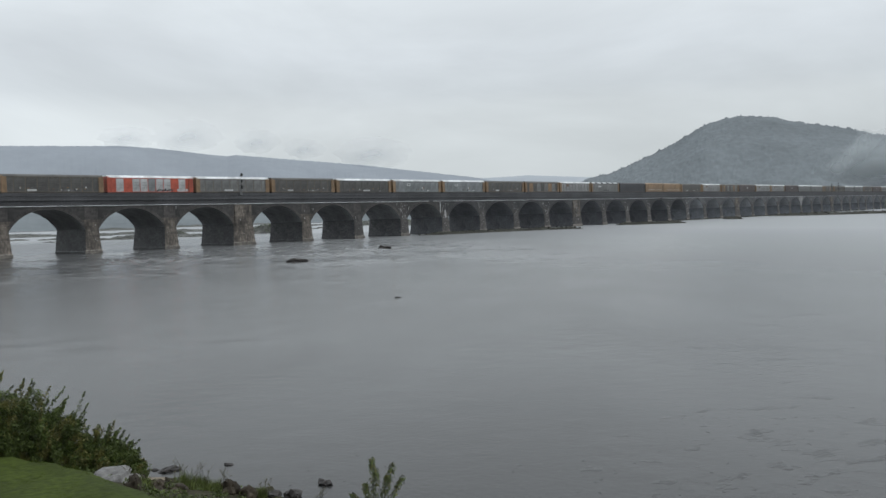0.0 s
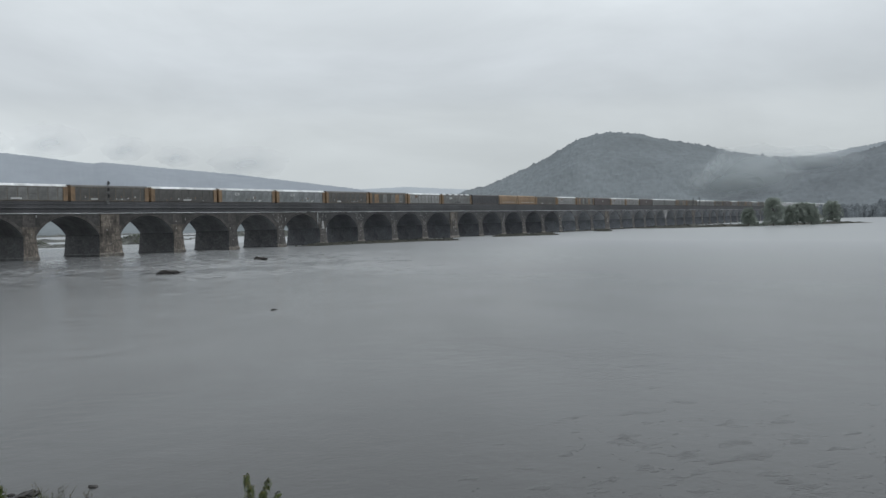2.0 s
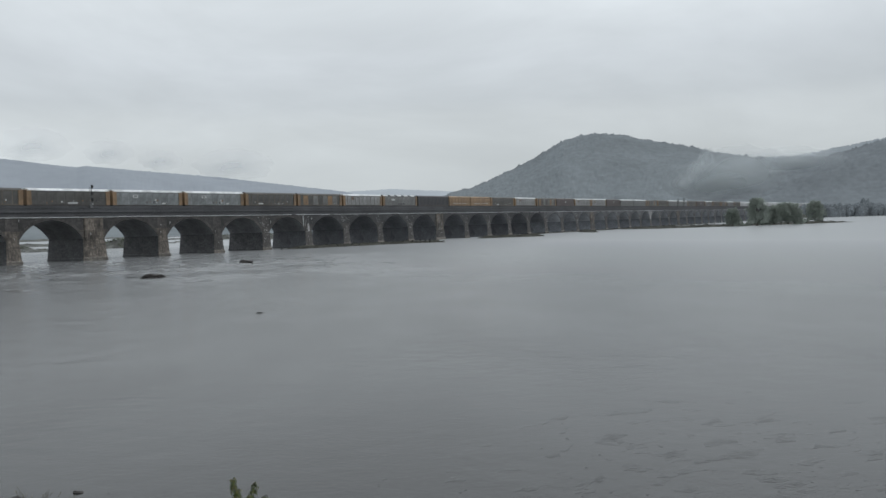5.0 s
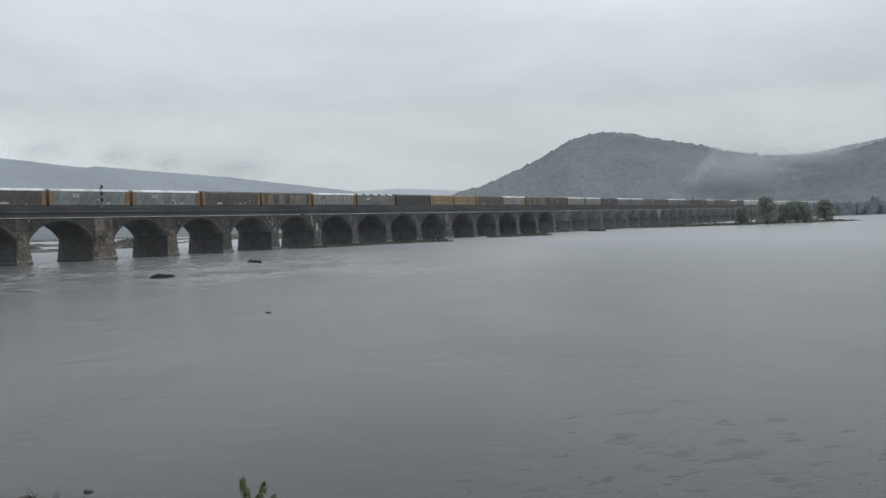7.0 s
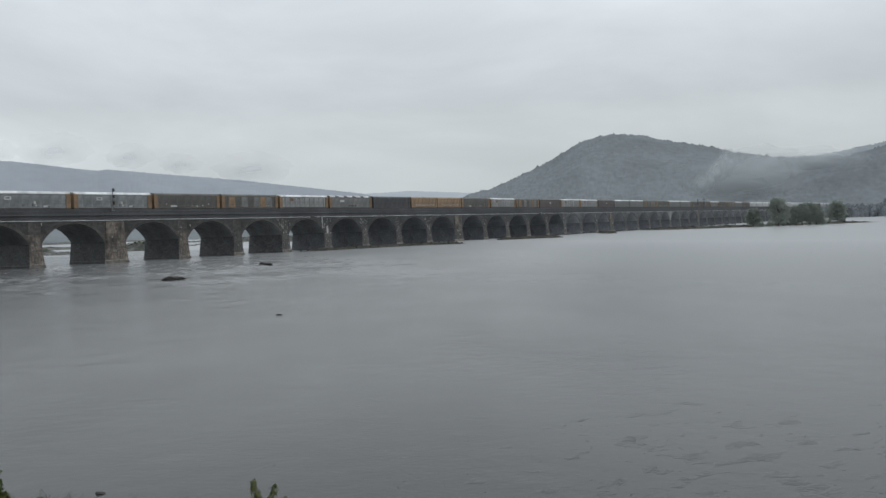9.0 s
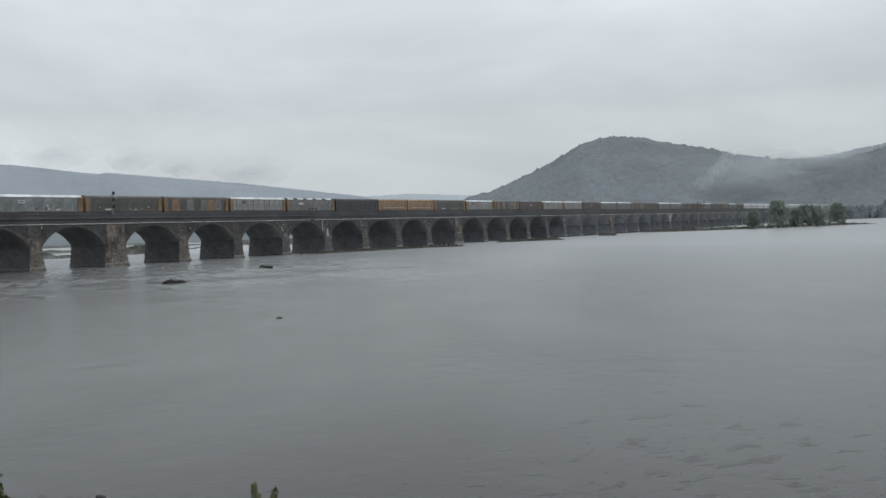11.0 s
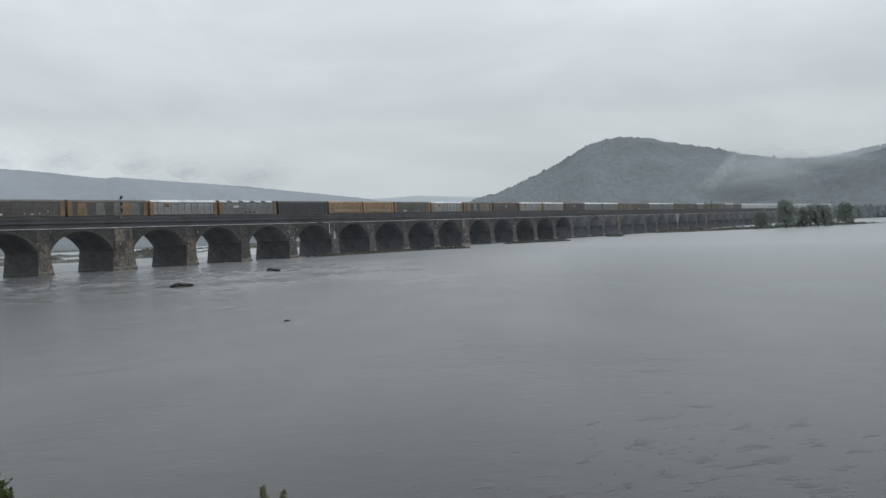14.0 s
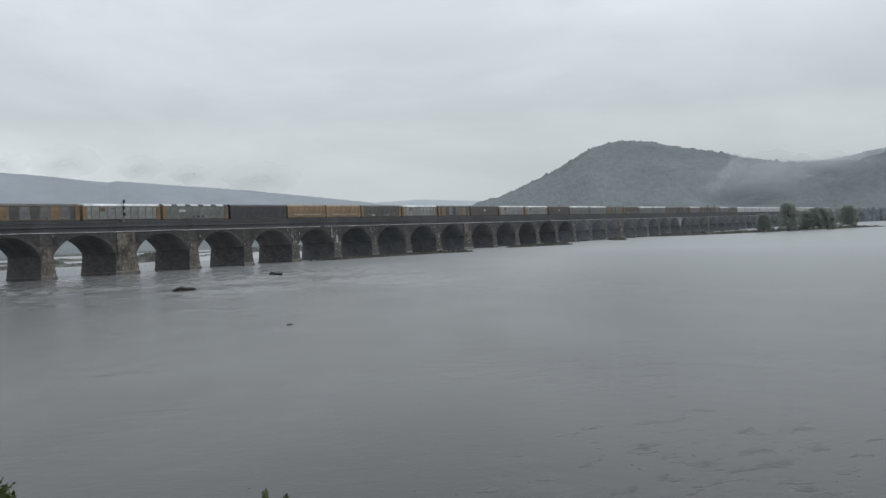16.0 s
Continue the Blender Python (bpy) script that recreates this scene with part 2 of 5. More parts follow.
def vapour(name, tone, dense, scale, thin=0.38, thick=0.68):
    """Thin cloud: mostly clear, denser in the middle, torn by noise."""
    m = bpy.data.materials.new(name)
    m.use_nodes = True
    n, l = m.node_tree.nodes, m.node_tree.links
    n.clear()
    out, mix = n.new("ShaderNodeOutputMaterial"), n.new("ShaderNodeMixShader")
    clear, body = n.new("ShaderNodeBsdfTransparent"), n.new("ShaderNodeBsdfDiffuse")
    body.inputs["Color"].default_value = (*tone, 1)
    co, ball, tear = n.new("ShaderNodeTexCoord"), n.new("ShaderNodeTexGradient"), n.new("ShaderNodeTexNoise")
    ball.gradient_type = "SPHERICAL"
    tear.inputs["Scale"].default_value, tear.inputs["Detail"].default_value = scale, 2
    l.new(co.outputs["Object"], ball.inputs[0])
    l.new(co.outputs["Object"], tear.inputs["Vector"])
    rng, mul = n.new("ShaderNodeMapRange"), n.new("ShaderNodeMath")
    rng.inputs["From Min"].default_value, rng.inputs["From Max"].default_value = thin, thick
    rng.inputs["To Max"].default_value = dense
    l.new(tear.outputs["Fac"], rng.inputs["Value"])
    mul.operation = "MULTIPLY"
    l.new(rng.outputs[0], mul.inputs[0])
    l.new(ball.outputs["Fac"], mul.inputs[1])
    l.new(mul.outputs[0], mix.inputs[0])
    l.new(clear.outputs[0], mix.inputs[1])
    l.new(body.outputs[0], mix.inputs[2])
    l.new(mix.outputs[0], out.inputs["Surface"])
    return m


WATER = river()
MIST = vapour("hill_mist", (0.64, 0.68, 0.70), 0.75, 0.5, 0.0, 0.6)
SCUD = vapour("dark_scud", (0.72, 0.75, 0.79), 0.62, 0.9, 0.30, 0.75)
HAZE = vapour("rain_haze", (0.45, 0.49, 0.50), 0.9, 0.6, 0.2, 0.7)
STONE = material("wet_sandstone", (0.043, 0.040, 0.039), 0.42, grain=1.6, spread=0.35, stain=0.16, stain_to=0.5, bump=0.5, stretch=(1, 1, 0.6), objectwise=0.15, blocks=(1.3, 0.55))
HEADSTONE = material("pier_head_sandstone", (0.064, 0.058, 0.055), 0.42, grain=1.6, spread=0.35, stain=0.16, stain_to=0.5, bump=0.5, stretch=(1, 1, 0.6), objectwise=0.15, blocks=(1.3, 0.55))
FACING = material("rough_faced_sandstone", (0.104, 0.089, 0.075), 0.5, grain=1.9, spread=0.5, stain=0.45, stain_to=0.75, bump=0.6, stretch=(1, 1, 0.4), objectwise=0.25, blocks=(1.2, 0.5))
FACING_DARK = material("dark_rough_faced_stone", (0.064, 0.059, 0.056), 0.5, grain=1.9, spread=0.5, stain=0.45, stain_to=0.6, bump=0.6, stretch=(1, 1, 0.4), objectwise=0.2, blocks=(1.2, 0.5))
# pier core: shade under the bridge is put into this tone, duller than the facing
PIER_SHADED = material("shaded_pier_side", (0.082, 0.082, 0.087), 0.5, grain=1.6, spread=0.3, stain=0.2, stain_to=0.4, bump=0.4, objectwise=0.12, blocks=(1.3, 0.55))
RING = material("weathered_ring_stone", (0.056, 0.052, 0.049), 0.5, grain=1.9, spread=0.4, stain=0.3, stain_to=0.5, bump=0.5, island=0.35, objectwise=0.15)
PLINTH = material("scoured_plinth_stone", (0.165, 0.150, 0.132), 0.5, grain=1.6, spread=0.35, stain=0.5, stain_to=0.5, bump=0.5, objectwise=0.25, blocks=(1.4, 0.6))
# arch undersides: base colour raised to stand in for haze in the vaults
BARREL = material("haze_lifted_arch_stone", (0.245, 0.247, 0.258), 0.5, grain=1.8, spread=0.25, stain=0.2, stain_to=0.35, bump=0.5, objectwise=0.12)
# rain haze over the farther arches is put into these bluish tones
BARREL_MID_HAZED = material("haze_toned_mid_arch", (0.165, 0.170, 0.183), 0.5, grain=1.8, spread=0.2, stain=0.2, stain_to=0.3, bump=0.4, objectwise=0.12)
BARREL_FAR_HAZED = material("haze_toned_far_arch", (0.36, 0.37, 0.392), 0.5, grain=1.8, spread=0.2, stain=0.2, stain_to=0.3, bump=0.4, objectwise=0.12)
PIER_MID_HAZED = material("haze_toned_mid_pier", (0.105, 0.109, 0.120), 0.5, grain=1.6, spread=0.3, stain=0.2, stain_to=0.4, bump=0.4, objectwise=0.12)
PIER_FAR_HAZED = material("haze_toned_far_pier", (0.185, 0.196, 0.214), 0.5, grain=1.6, spread=0.3, stain=0.2, stain_to=0.4, bump=0.4, objectwise=0.12)
STONE_FAR_HAZED = material("haze_toned_far_sandstone", (0.088, 0.090, 0.095), 0.42, grain=1.6, spread=0.4, stain=0.16, stain_to=0.5, bump=0.5, stretch=(1, 1, 0.6), objectwise=0.2, blocks=(1.3, 0.55))
STONE_MID = material("mid_river_sandstone", (0.037, 0.037, 0.039), 0.42, grain=1.6, spread=0.4, stain=0.16, stain_to=0.5, bump=0.5, stretch=(1, 1, 0.6), objectwise=0.2, blocks=(1.3, 0.55))
LEDGE = material("dark_coping_stone", (0.053, 0.054, 0.059), 0.5, grain=2.0, stain=0.1, stain_to=0.35, bump=0.3)
CONDUIT = material("galvanised_conduit", (0.60, 0.62, 0.63), 0.4, metal=0.0, grain=3, stain=0.3, bump=0.05)
BALLAST = material("wet_ballast", (0.09, 0.085, 0.085), 0.8, grain=9, spread=0.4, bump=0.8)
RAIL = material("worn_rail_steel", (0.16, 0.13, 0.11), 0.35, metal=0.8)
WOODTIE = material("creosoted_tie", (0.045, 0.037, 0.032), 0.8, grain=5, stretch=(1, 4, 1))
ROCK = material("wet_rock", (0.036, 0.032, 0.030), 0.5, grain=3, spread=0.4, stain=0.6, bump=0.8, spec=0.3)
SHORESTONE = material("brown_shore_stone", (0.055, 0.045, 0.033), 0.65, grain=4, spread=0.4, stain=1.2, stain_to=0.4, bump=0.8, spec=0.15, objectwise=0.3)
PALEROCK = material("pale_limestone_rock", (0.165, 0.162, 0.158), 0.6, grain=5, spread=0.25, stain=1.6, stain_to=0.4, bump=0.7)
# gravel of distant shoals, its grey lightened to include rain haze
GRAVEL = material("haze_toned_wet_gravel", (0.105, 0.108, 0.100), 0.8, grain=0.5, spread=0.4, stain=0.12, stain_to=0.4, bump=0.0, spec=0.2)
SHOAL = material("shoal_grass", (0.058, 0.058, 0.050), 0.9, grain=0.9, spread=0.45, stain=0.12, stain_to=0.4, bump=0.0, spec=0.1)
LAWN = material("mown_lawn", (0.041, 0.059, 0.007), 0.85, grain=6, spread=0.3, stain=0.5, stain_to=0.25, bump=0.6, spec=0.2)
BLADE = material("grass_blade", (0.054, 0.074, 0.009), 0.7, grain=3, island=0.3, bump=0, spec=0.2)
let_through(BLADE, 0.5)
EARTH = material("bank_earth", (0.036, 0.034, 0.019), 0.9, grain=5, spread=0.4, stain=0.6, bump=0.8, spec=0.2)
LEAF = material("bush_leaf", (0.072, 0.098, 0.025), 0.5, grain=2, island=0.5, bump=0, spec=0.3)
LEAF_OLIVE = material("olive_leaf", (0.118, 0.114, 0.032), 0.5, grain=2, island=0.45, bump=0, spec=0.3)
# island leaves: haze put into the colour, far paler than real foliage
LEAF_TREE = material("haze_paled_tree_leaf", (0.365, 0.402, 0.365), 0.6, grain=0.3, spread=0.1, stain_to=0.15, island=0.06, bump=0, spec=0.05)
# the high share flattens crown contrast as haze would
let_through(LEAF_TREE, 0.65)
LEAF_ISLET = material("islet_brush", (0.115, 0.132, 0.092), 0.8, grain=0.5, island=0.35, bump=0, spec=0.1)
# brush colour raised a little towards the haze
LEAF_SHOAL = material("shoal_brush", (0.088, 0.092, 0.080), 0.8, grain=0.5, island=0.35, bump=0, spec=0.1)
PALEWOOD = material("weathered_board", (0.21, 0.175, 0.13), 0.8, grain=8, stretch=(0.3, 3, 3), bump=0.3)
WEED = material("rank_grass", (0.135, 0.165, 0.055), 0.6, grain=3, island=0.4, bump=0, spec=0.2)
let_through(WEED, 0.35)
STEM = material("green_stem", (0.07, 0.065, 0.03), 0.7, bump=0)
BARK = material("tree_bark", (0.07, 0.06, 0.05), 0.85, grain=6, stretch=(1, 1, 0.3), bump=0.6)
# hill base colours carry the rain haze of their distance, paler farther off
FOREST_NEAR = material("haze_toned_wooded_slope", (0.197, 0.219, 0.232), 0.9, grain=0.06, spread=0.09, stain=0.008, stain_to=0.10, bump=0.0, spec=0.0)
FOREST_SPUR = material("haze_toned_dark_slope", (0.184, 0.203, 0.217), 0.9, grain=0.06, spread=0.09, stain=0.008, stain_to=0.10, bump=0.0, spec=0.0)
FOREST_SHOULDER = material("haze_toned_pale_shoulder", (0.290, 0.318, 0.338), 0.9, grain=0.04, spread=0.06, stain=0.006, stain_to=0.08, bump=0.0, spec=0.0)
FOREST_LAST = material("haze_toned_last_ridge", (0.430, 0.465, 0.500), 0.9, grain=0.02, spread=0.03, stain=0.002, stain_to=0.04, bump=0.0, spec=0.0)
FOREST_UP = material("haze_toned_upstream_woods", (0.205, 0.228, 0.240), 0.9, grain=0.03, spread=0.06, stain=0.004, stain_to=0.1, bump=0.0, spec=0.0)
# woods of the added hill that screens off low sky
FOREST_SCREEN = material("dark_screen_woods", (0.035, 0.045, 0.028), 0.9, grain=0.08, spread=0.3, stain=0.01, bump=0.0, spec=0.0)
# far-bank leaves toned for the haze before them
WOODS = material("haze_toned_bank_leaf", (0.172, 0.190, 0.203), 0.8, grain=0.1, island=0.08, bump=0, spec=0.0)
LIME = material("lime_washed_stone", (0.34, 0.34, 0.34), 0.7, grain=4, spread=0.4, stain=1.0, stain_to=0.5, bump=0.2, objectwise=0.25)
# far ridge: blue-grey haze painted into the base colour as well
FOREST_FAR = material("haze_toned_far_ridge", (0.316, 0.345, 0.380), 0.9, grain=0.02, spread=0.03, stain=0.002, stain_to=0.05, bump=0.0, spec=0.0)
BLACK = material("black_signal_paint", (0.02, 0.02, 0.022), 0.5, bump=0)
STEEL = material("dull_mast_steel", (0.17, 0.175, 0.18), 0.5, metal=0.4, bump=0)
TRUCK = material("grimy_truck_steel", (0.035, 0.032, 0.03), 0.7)
SILL = material("grimy_car_sill", (0.05, 0.045, 0.042), 0.6, grain=2, stain=0.3)


def paint(name, base, rough=0.42, metal=0.0):
    return material(name, base, rough, metal, grain=1.1, spread=0.14, stain=0.3, stain_to=0.32, bump=0.08, stretch=(1, 1, 0.7), objectwise=0.14)


PAINT = {
    "brown": paint("weathered_brown_paint", (0.086, 0.084, 0.080)),
    "post": paint("rust_streaked_post", (0.135, 0.118, 0.092)),
    "grey": paint("weathered_grey_panel", (0.165, 0.168, 0.165)),
    "silver": paint("pale_galvanised_panel", (0.25, 0.252, 0.25)),
    "slate": paint("slate_grey_panel", (0.20, 0.215, 0.22)),
    "white": paint("white_panel", (0.44, 0.45, 0.455)),
    "black": paint("dark_charcoal_paint", (0.045, 0.046, 0.052)),
    "red": paint("faded_red_paint", (0.42, 0.085, 0.05)),
    "yellow": paint("faded_yellow_paint", (0.222, 0.146, 0.084)),
    "amber": paint("amber_yellow_paint", (0.245, 0.165, 0.098)),
    "maroon": paint("maroon_paint", (0.088, 0.072, 0.070)),
    "rust": paint("rusty_tan_paint", (0.215, 0.140, 0.080)),
    "mark": paint("pale_marking_paint", (0.55, 0.56, 0.56)),
    "whiteroof": paint("white_roof_sheet", (0.68, 0.70, 0.71), 0.35),
}

# ---------------------------------------------------------------- mesh tools


class Shape:
    """Points and faces gathered for one mesh."""

    def __init__(self):
        self.v, self.f = [], []

    def add(self, pts, faces):
        k = len(self.v)
        self.v += [tuple(p) for p in pts]
        self.f += [tuple(k + i for i in f) for f in faces]
        return self

    def box(self, x0, x1, y0, y1, z0, z1, c=0.0):
        """A box; with c its upper and side edges are chamfered."""
        if not c:
            p = [(x, y, z) for z in (z0, z1) for x, y in ((x0, y0), (x1, y0), (x1, y1), (x0, y1))]
            return self.add(p, [(3, 2, 1, 0), (4, 5, 6, 7), (0, 1, 5, 4), (1, 2, 6, 5), (2, 3, 7, 6), (3, 0, 4, 7)])
        def ring(d, z):
            return [(x0 + c, y0 + d, z), (x1 - c, y0 + d, z), (x1 - d, y0 + c, z), (x1 - d, y1 - c, z), (x1 - c, y1 - d, z), (x0 + c, y1 - d, z), (x0 + d, y1 - c, z), (x0 + d, y0 + c, z)]
        p = ring(0, z0) + ring(0, z1 - c) + ring(c, z1)
        f = [tuple(range(7, -1, -1)), tuple(range(16, 24))]
        f += [(a + i, a + (i + 1) % 8, a + 8 + (i + 1) % 8, a + 8 + i) for a in (0, 8) for i in range(8)]
        return self.add(p, f)

    def bar(self, x0, x1, profile):
        """A closed (y, z) profile, drawn counter-clockwise seen from +x, run from x0 to x1."""
        n = len(profile)
        p = [(x0, y, z) for y, z in profile] + [(x1, y, z) for y, z in profile]
        return self.add(p, [tuple(range(n - 1, -1, -1)), tuple(range(n, 2 * n))] + [(i, (i + 1) % n, n + (i + 1) % n, n + i) for i in range(n)])

    def tube(self, path, radii, sides=8):
        rings = []
        for i, c in enumerate(path):
            a, b = Vector(path[max(i - 1, 0)]), Vector(path[min(i + 1, len(path) - 1)])
            d = (b - a).normalized()
            u = d.orthogonal().normalized()
            w = d.cross(u)
            rings.append([Vector(c) + radii[i] * (math.cos(t) * u + math.sin(t) * w) for t in [2 * math.pi * j / sides for j in range(sides)]])
        n = len(path)
        f = [(i * sides + j, i * sides + (j + 1) % sides, (i + 1) * sides + (j + 1) % sides, (i + 1) * sides + j) for i in range(n - 1) for j in range(sides)]
        f += [tuple(range(sides - 1, -1, -1)), tuple(range((n - 1) * sides, n * sides))]
        return self.add([p for r in rings for p in r], f)

    def mesh(self, name, mat, smooth=False):
        me = bpy.data.meshes.new(name)
        me.from_pydata(self.v, [], self.f)
        me.materials.append(mat)
        if smooth:
            me.polygons.foreach_set("use_smooth", [True] * len(me.polygons))
        me.update()
        return me


def part(name, shape, mat, parent=None, label="", smooth=False, at=None):
    """One mesh object, under a thing or a part. shape: a Shape, or a mesh to share."""
    ob = new(name, shape.mesh(name, mat, smooth) if isinstance(shape, Shape) else shape)
    if parent:
        ob.parent = parent
    if at is not None:
        ob.matrix_basis = at
    return tagged(ob, label)


def thing(name, label, category, group="", kind="", at=None):
    ob = new(name)
    ob.empty_display_size = 0.5
    if at is not None:
        ob.matrix_basis = at
    return tagged(ob, label, category, group, kind)


def lump(rx, ry, rz, rough, seed, rings=9, segs=14, low=-0.35):
    """An uneven stone that sits on its flat underside."""
    s, o = Shape(), Vector((seed * 7.3, seed * 3.1, seed * 1.7))
    pts = []
    for i in range(rings + 1):
        a = math.pi * i / rings
        for j in range(segs):
            b = 2 * math.pi * j / segs
            d = Vector((math.sin(a) * math.cos(b), math.sin(a) * math.sin(b), math.cos(a)))
            k = 1 + rough * (noise.noise(d * 1.6 + o) + 0.5 * noise.noise(d * 4 + o))
            q = d * k
            pts.append((q.x * rx, q.y * ry, max(q.z, low) * rz))
    f = [(i * segs + j, i * segs + (j + 1) % segs, (i + 1) * segs + (j + 1) % segs, (i + 1) * segs + j) for i in range(rings) for j in range(segs)]
    return s.add(pts, [tuple(reversed(q)) for q in f])


def smoothstep(a, b, x):
    t = min(1.0, max(0.0, (x - a) / (b - a)))
    return t * t * (3 - 2 * t)


# ---------------------------------------------------------------- water, hills, banks
W = Shape()
bearings = np.radians(np.concatenate((np.arange(19, 99, 0.125), np.arange(99, 379, 10))))
ranges = np.concatenate((8 * 1.01 ** np.arange(232), 80.5 * 1.0035 ** np.arange(336), 261 * 1.01 ** np.arange(100), 706 * 1.15 ** np.arange(16)))
RR, AA = np.meshgrid(ranges, bearings, indexing="ij")
WX, WY = RR * np.sin(AA), RR * np.cos(AA)
# low waves: choppy in the riffle below the first piers, slight elsewhere, none far off
chop = 0.0014 * np.clip(RR, 20, 160) ** 0.5 * np.clip((690 - RR) / 200, 0, 1) * np.clip((RR - 12) / 20, 0, 1) * np.where((AA > radians(19.5)) & (AA < radians(98)), 1, 0)
chop *= 1.4 + 11 * np.clip(1 - np.hypot(WX - 125, WY - 172) / 125, 0, 1) ** 0.7 * np.clip((RR - 55) / 110, 0, 1)
WZ = np.zeros_like(RR)
live = np.argwhere(chop > 0)
for i, j in live:
    q = Vector((WX[i, j], WY[i, j], 0))
    WZ[i, j] = chop[i, j] * (noise.noise(q * 0.36) + 0.5 * noise.noise(q * 0.9) + 0.5 * noise.noise(q * 0.11)) * max(0.15, 0.9 + 1.6 * noise.noise(q * 0.045))
W.v = np.stack((WX, WY, WZ), -1).reshape(-1, 3).tolist()
m, n = RR.shape
W.f = [(i * n + j, i * n + (j + 1) % n, (i + 1) * n + (j + 1) % n, (i + 1) * n + j) for i in range(m - 1) for j in range(n)]
W.f = [f[::-1] for f in W.f]
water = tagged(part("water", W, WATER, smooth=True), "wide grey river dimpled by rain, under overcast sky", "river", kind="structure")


def slope(name, crest, profile, foot, top, back, step, rows, mat, seed, canopy, smooth=False):
    """A wooded hill: profile gives its skyline as (bearing from +y, elevation) in degrees, seen from the bank."""
    s, az = Shape(), np.arange(profile[0][0], profile[-1][0] + step, step)
    el = np.interp(az, [p[0] for p in profile], [p[1] for p in profile])
    ts = [i / rows for i in range(rows + 1)] + [1.06, 1.25]
    n = len(ts)
    for a, e in zip(az, el):
        ca, sa = math.cos(radians(a)), math.sin(radians(a))
        tall = math.tan(radians(e)) * top + EYE[2]
        for t in ts:
            r = foot + (top - foot) * t
            h = tall * (smoothstep(0, 1, t) ** 0.9 if t <= 1 else 1 - back * (t - 1))
            q = Vector((r * sa, r * ca, 0))
            wave = noise.noise(q * 0.004 + Vector((seed, 0, 0))) * 0.13 * tall * math.sin(math.pi * min(t, 1)) ** 2
            leafy = canopy * (noise.noise(q / 14 + Vector((0, seed, 0))) + 0.7 * noise.noise(q / 6) + 0.4)
            if t > 0.93:
                o = 70 * a
                leafy = 0.35 * leafy + canopy * (0.9 * noise.noise(Vector((o * 0.6, seed, 0))) + 0.9 * abs(noise.noise(Vector((o * 1.5, seed, 4)))) + 0.6 * noise.noise(Vector((o * 3.5, seed, 8))))
            s.v.append((r * sa, r * ca, -2 if t == 0 else max(0.0, h + wave) + leafy * min(1, t * 8) * (1 if t > 0.9 else 0.45)))
    m = len(az)
    s.f = [(i * n + j, (i + 1) * n + j, (i + 1) * n + j + 1, i * n + j + 1) for i in range(m - 1) for j in range(n - 1)]
    return part(name, s, mat, smooth=smooth)


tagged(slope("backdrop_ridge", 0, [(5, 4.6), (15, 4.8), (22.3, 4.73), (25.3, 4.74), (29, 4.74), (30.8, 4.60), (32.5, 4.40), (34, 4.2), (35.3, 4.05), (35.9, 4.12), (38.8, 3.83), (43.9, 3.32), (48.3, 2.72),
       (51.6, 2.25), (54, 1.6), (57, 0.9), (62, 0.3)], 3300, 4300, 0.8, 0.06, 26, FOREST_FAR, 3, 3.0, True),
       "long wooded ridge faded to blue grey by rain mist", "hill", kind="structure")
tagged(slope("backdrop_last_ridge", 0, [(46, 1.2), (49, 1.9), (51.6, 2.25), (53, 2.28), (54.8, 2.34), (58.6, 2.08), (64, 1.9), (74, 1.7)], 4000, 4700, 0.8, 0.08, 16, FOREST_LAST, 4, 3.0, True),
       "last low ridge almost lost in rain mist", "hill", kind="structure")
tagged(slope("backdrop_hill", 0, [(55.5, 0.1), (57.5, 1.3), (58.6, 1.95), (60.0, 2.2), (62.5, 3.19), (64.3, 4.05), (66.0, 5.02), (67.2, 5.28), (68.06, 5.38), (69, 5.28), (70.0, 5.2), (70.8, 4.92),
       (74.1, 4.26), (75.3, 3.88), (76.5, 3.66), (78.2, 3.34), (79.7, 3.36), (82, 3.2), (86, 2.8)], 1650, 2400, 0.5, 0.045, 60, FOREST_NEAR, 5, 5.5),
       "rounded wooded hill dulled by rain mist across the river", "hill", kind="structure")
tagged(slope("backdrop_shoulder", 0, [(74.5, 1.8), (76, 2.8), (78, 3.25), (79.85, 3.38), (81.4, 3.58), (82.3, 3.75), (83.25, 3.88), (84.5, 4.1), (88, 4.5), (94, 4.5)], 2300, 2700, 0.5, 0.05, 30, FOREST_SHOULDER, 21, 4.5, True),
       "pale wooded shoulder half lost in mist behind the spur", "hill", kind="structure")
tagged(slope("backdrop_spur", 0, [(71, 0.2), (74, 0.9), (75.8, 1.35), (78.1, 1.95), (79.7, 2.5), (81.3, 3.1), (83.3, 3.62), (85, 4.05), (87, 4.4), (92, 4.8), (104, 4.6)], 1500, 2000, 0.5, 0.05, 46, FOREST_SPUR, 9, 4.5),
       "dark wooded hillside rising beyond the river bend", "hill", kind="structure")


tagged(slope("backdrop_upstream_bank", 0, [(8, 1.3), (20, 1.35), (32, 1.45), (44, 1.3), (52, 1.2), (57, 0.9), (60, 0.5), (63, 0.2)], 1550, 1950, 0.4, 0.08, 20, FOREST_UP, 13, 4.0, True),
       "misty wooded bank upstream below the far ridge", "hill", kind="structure")


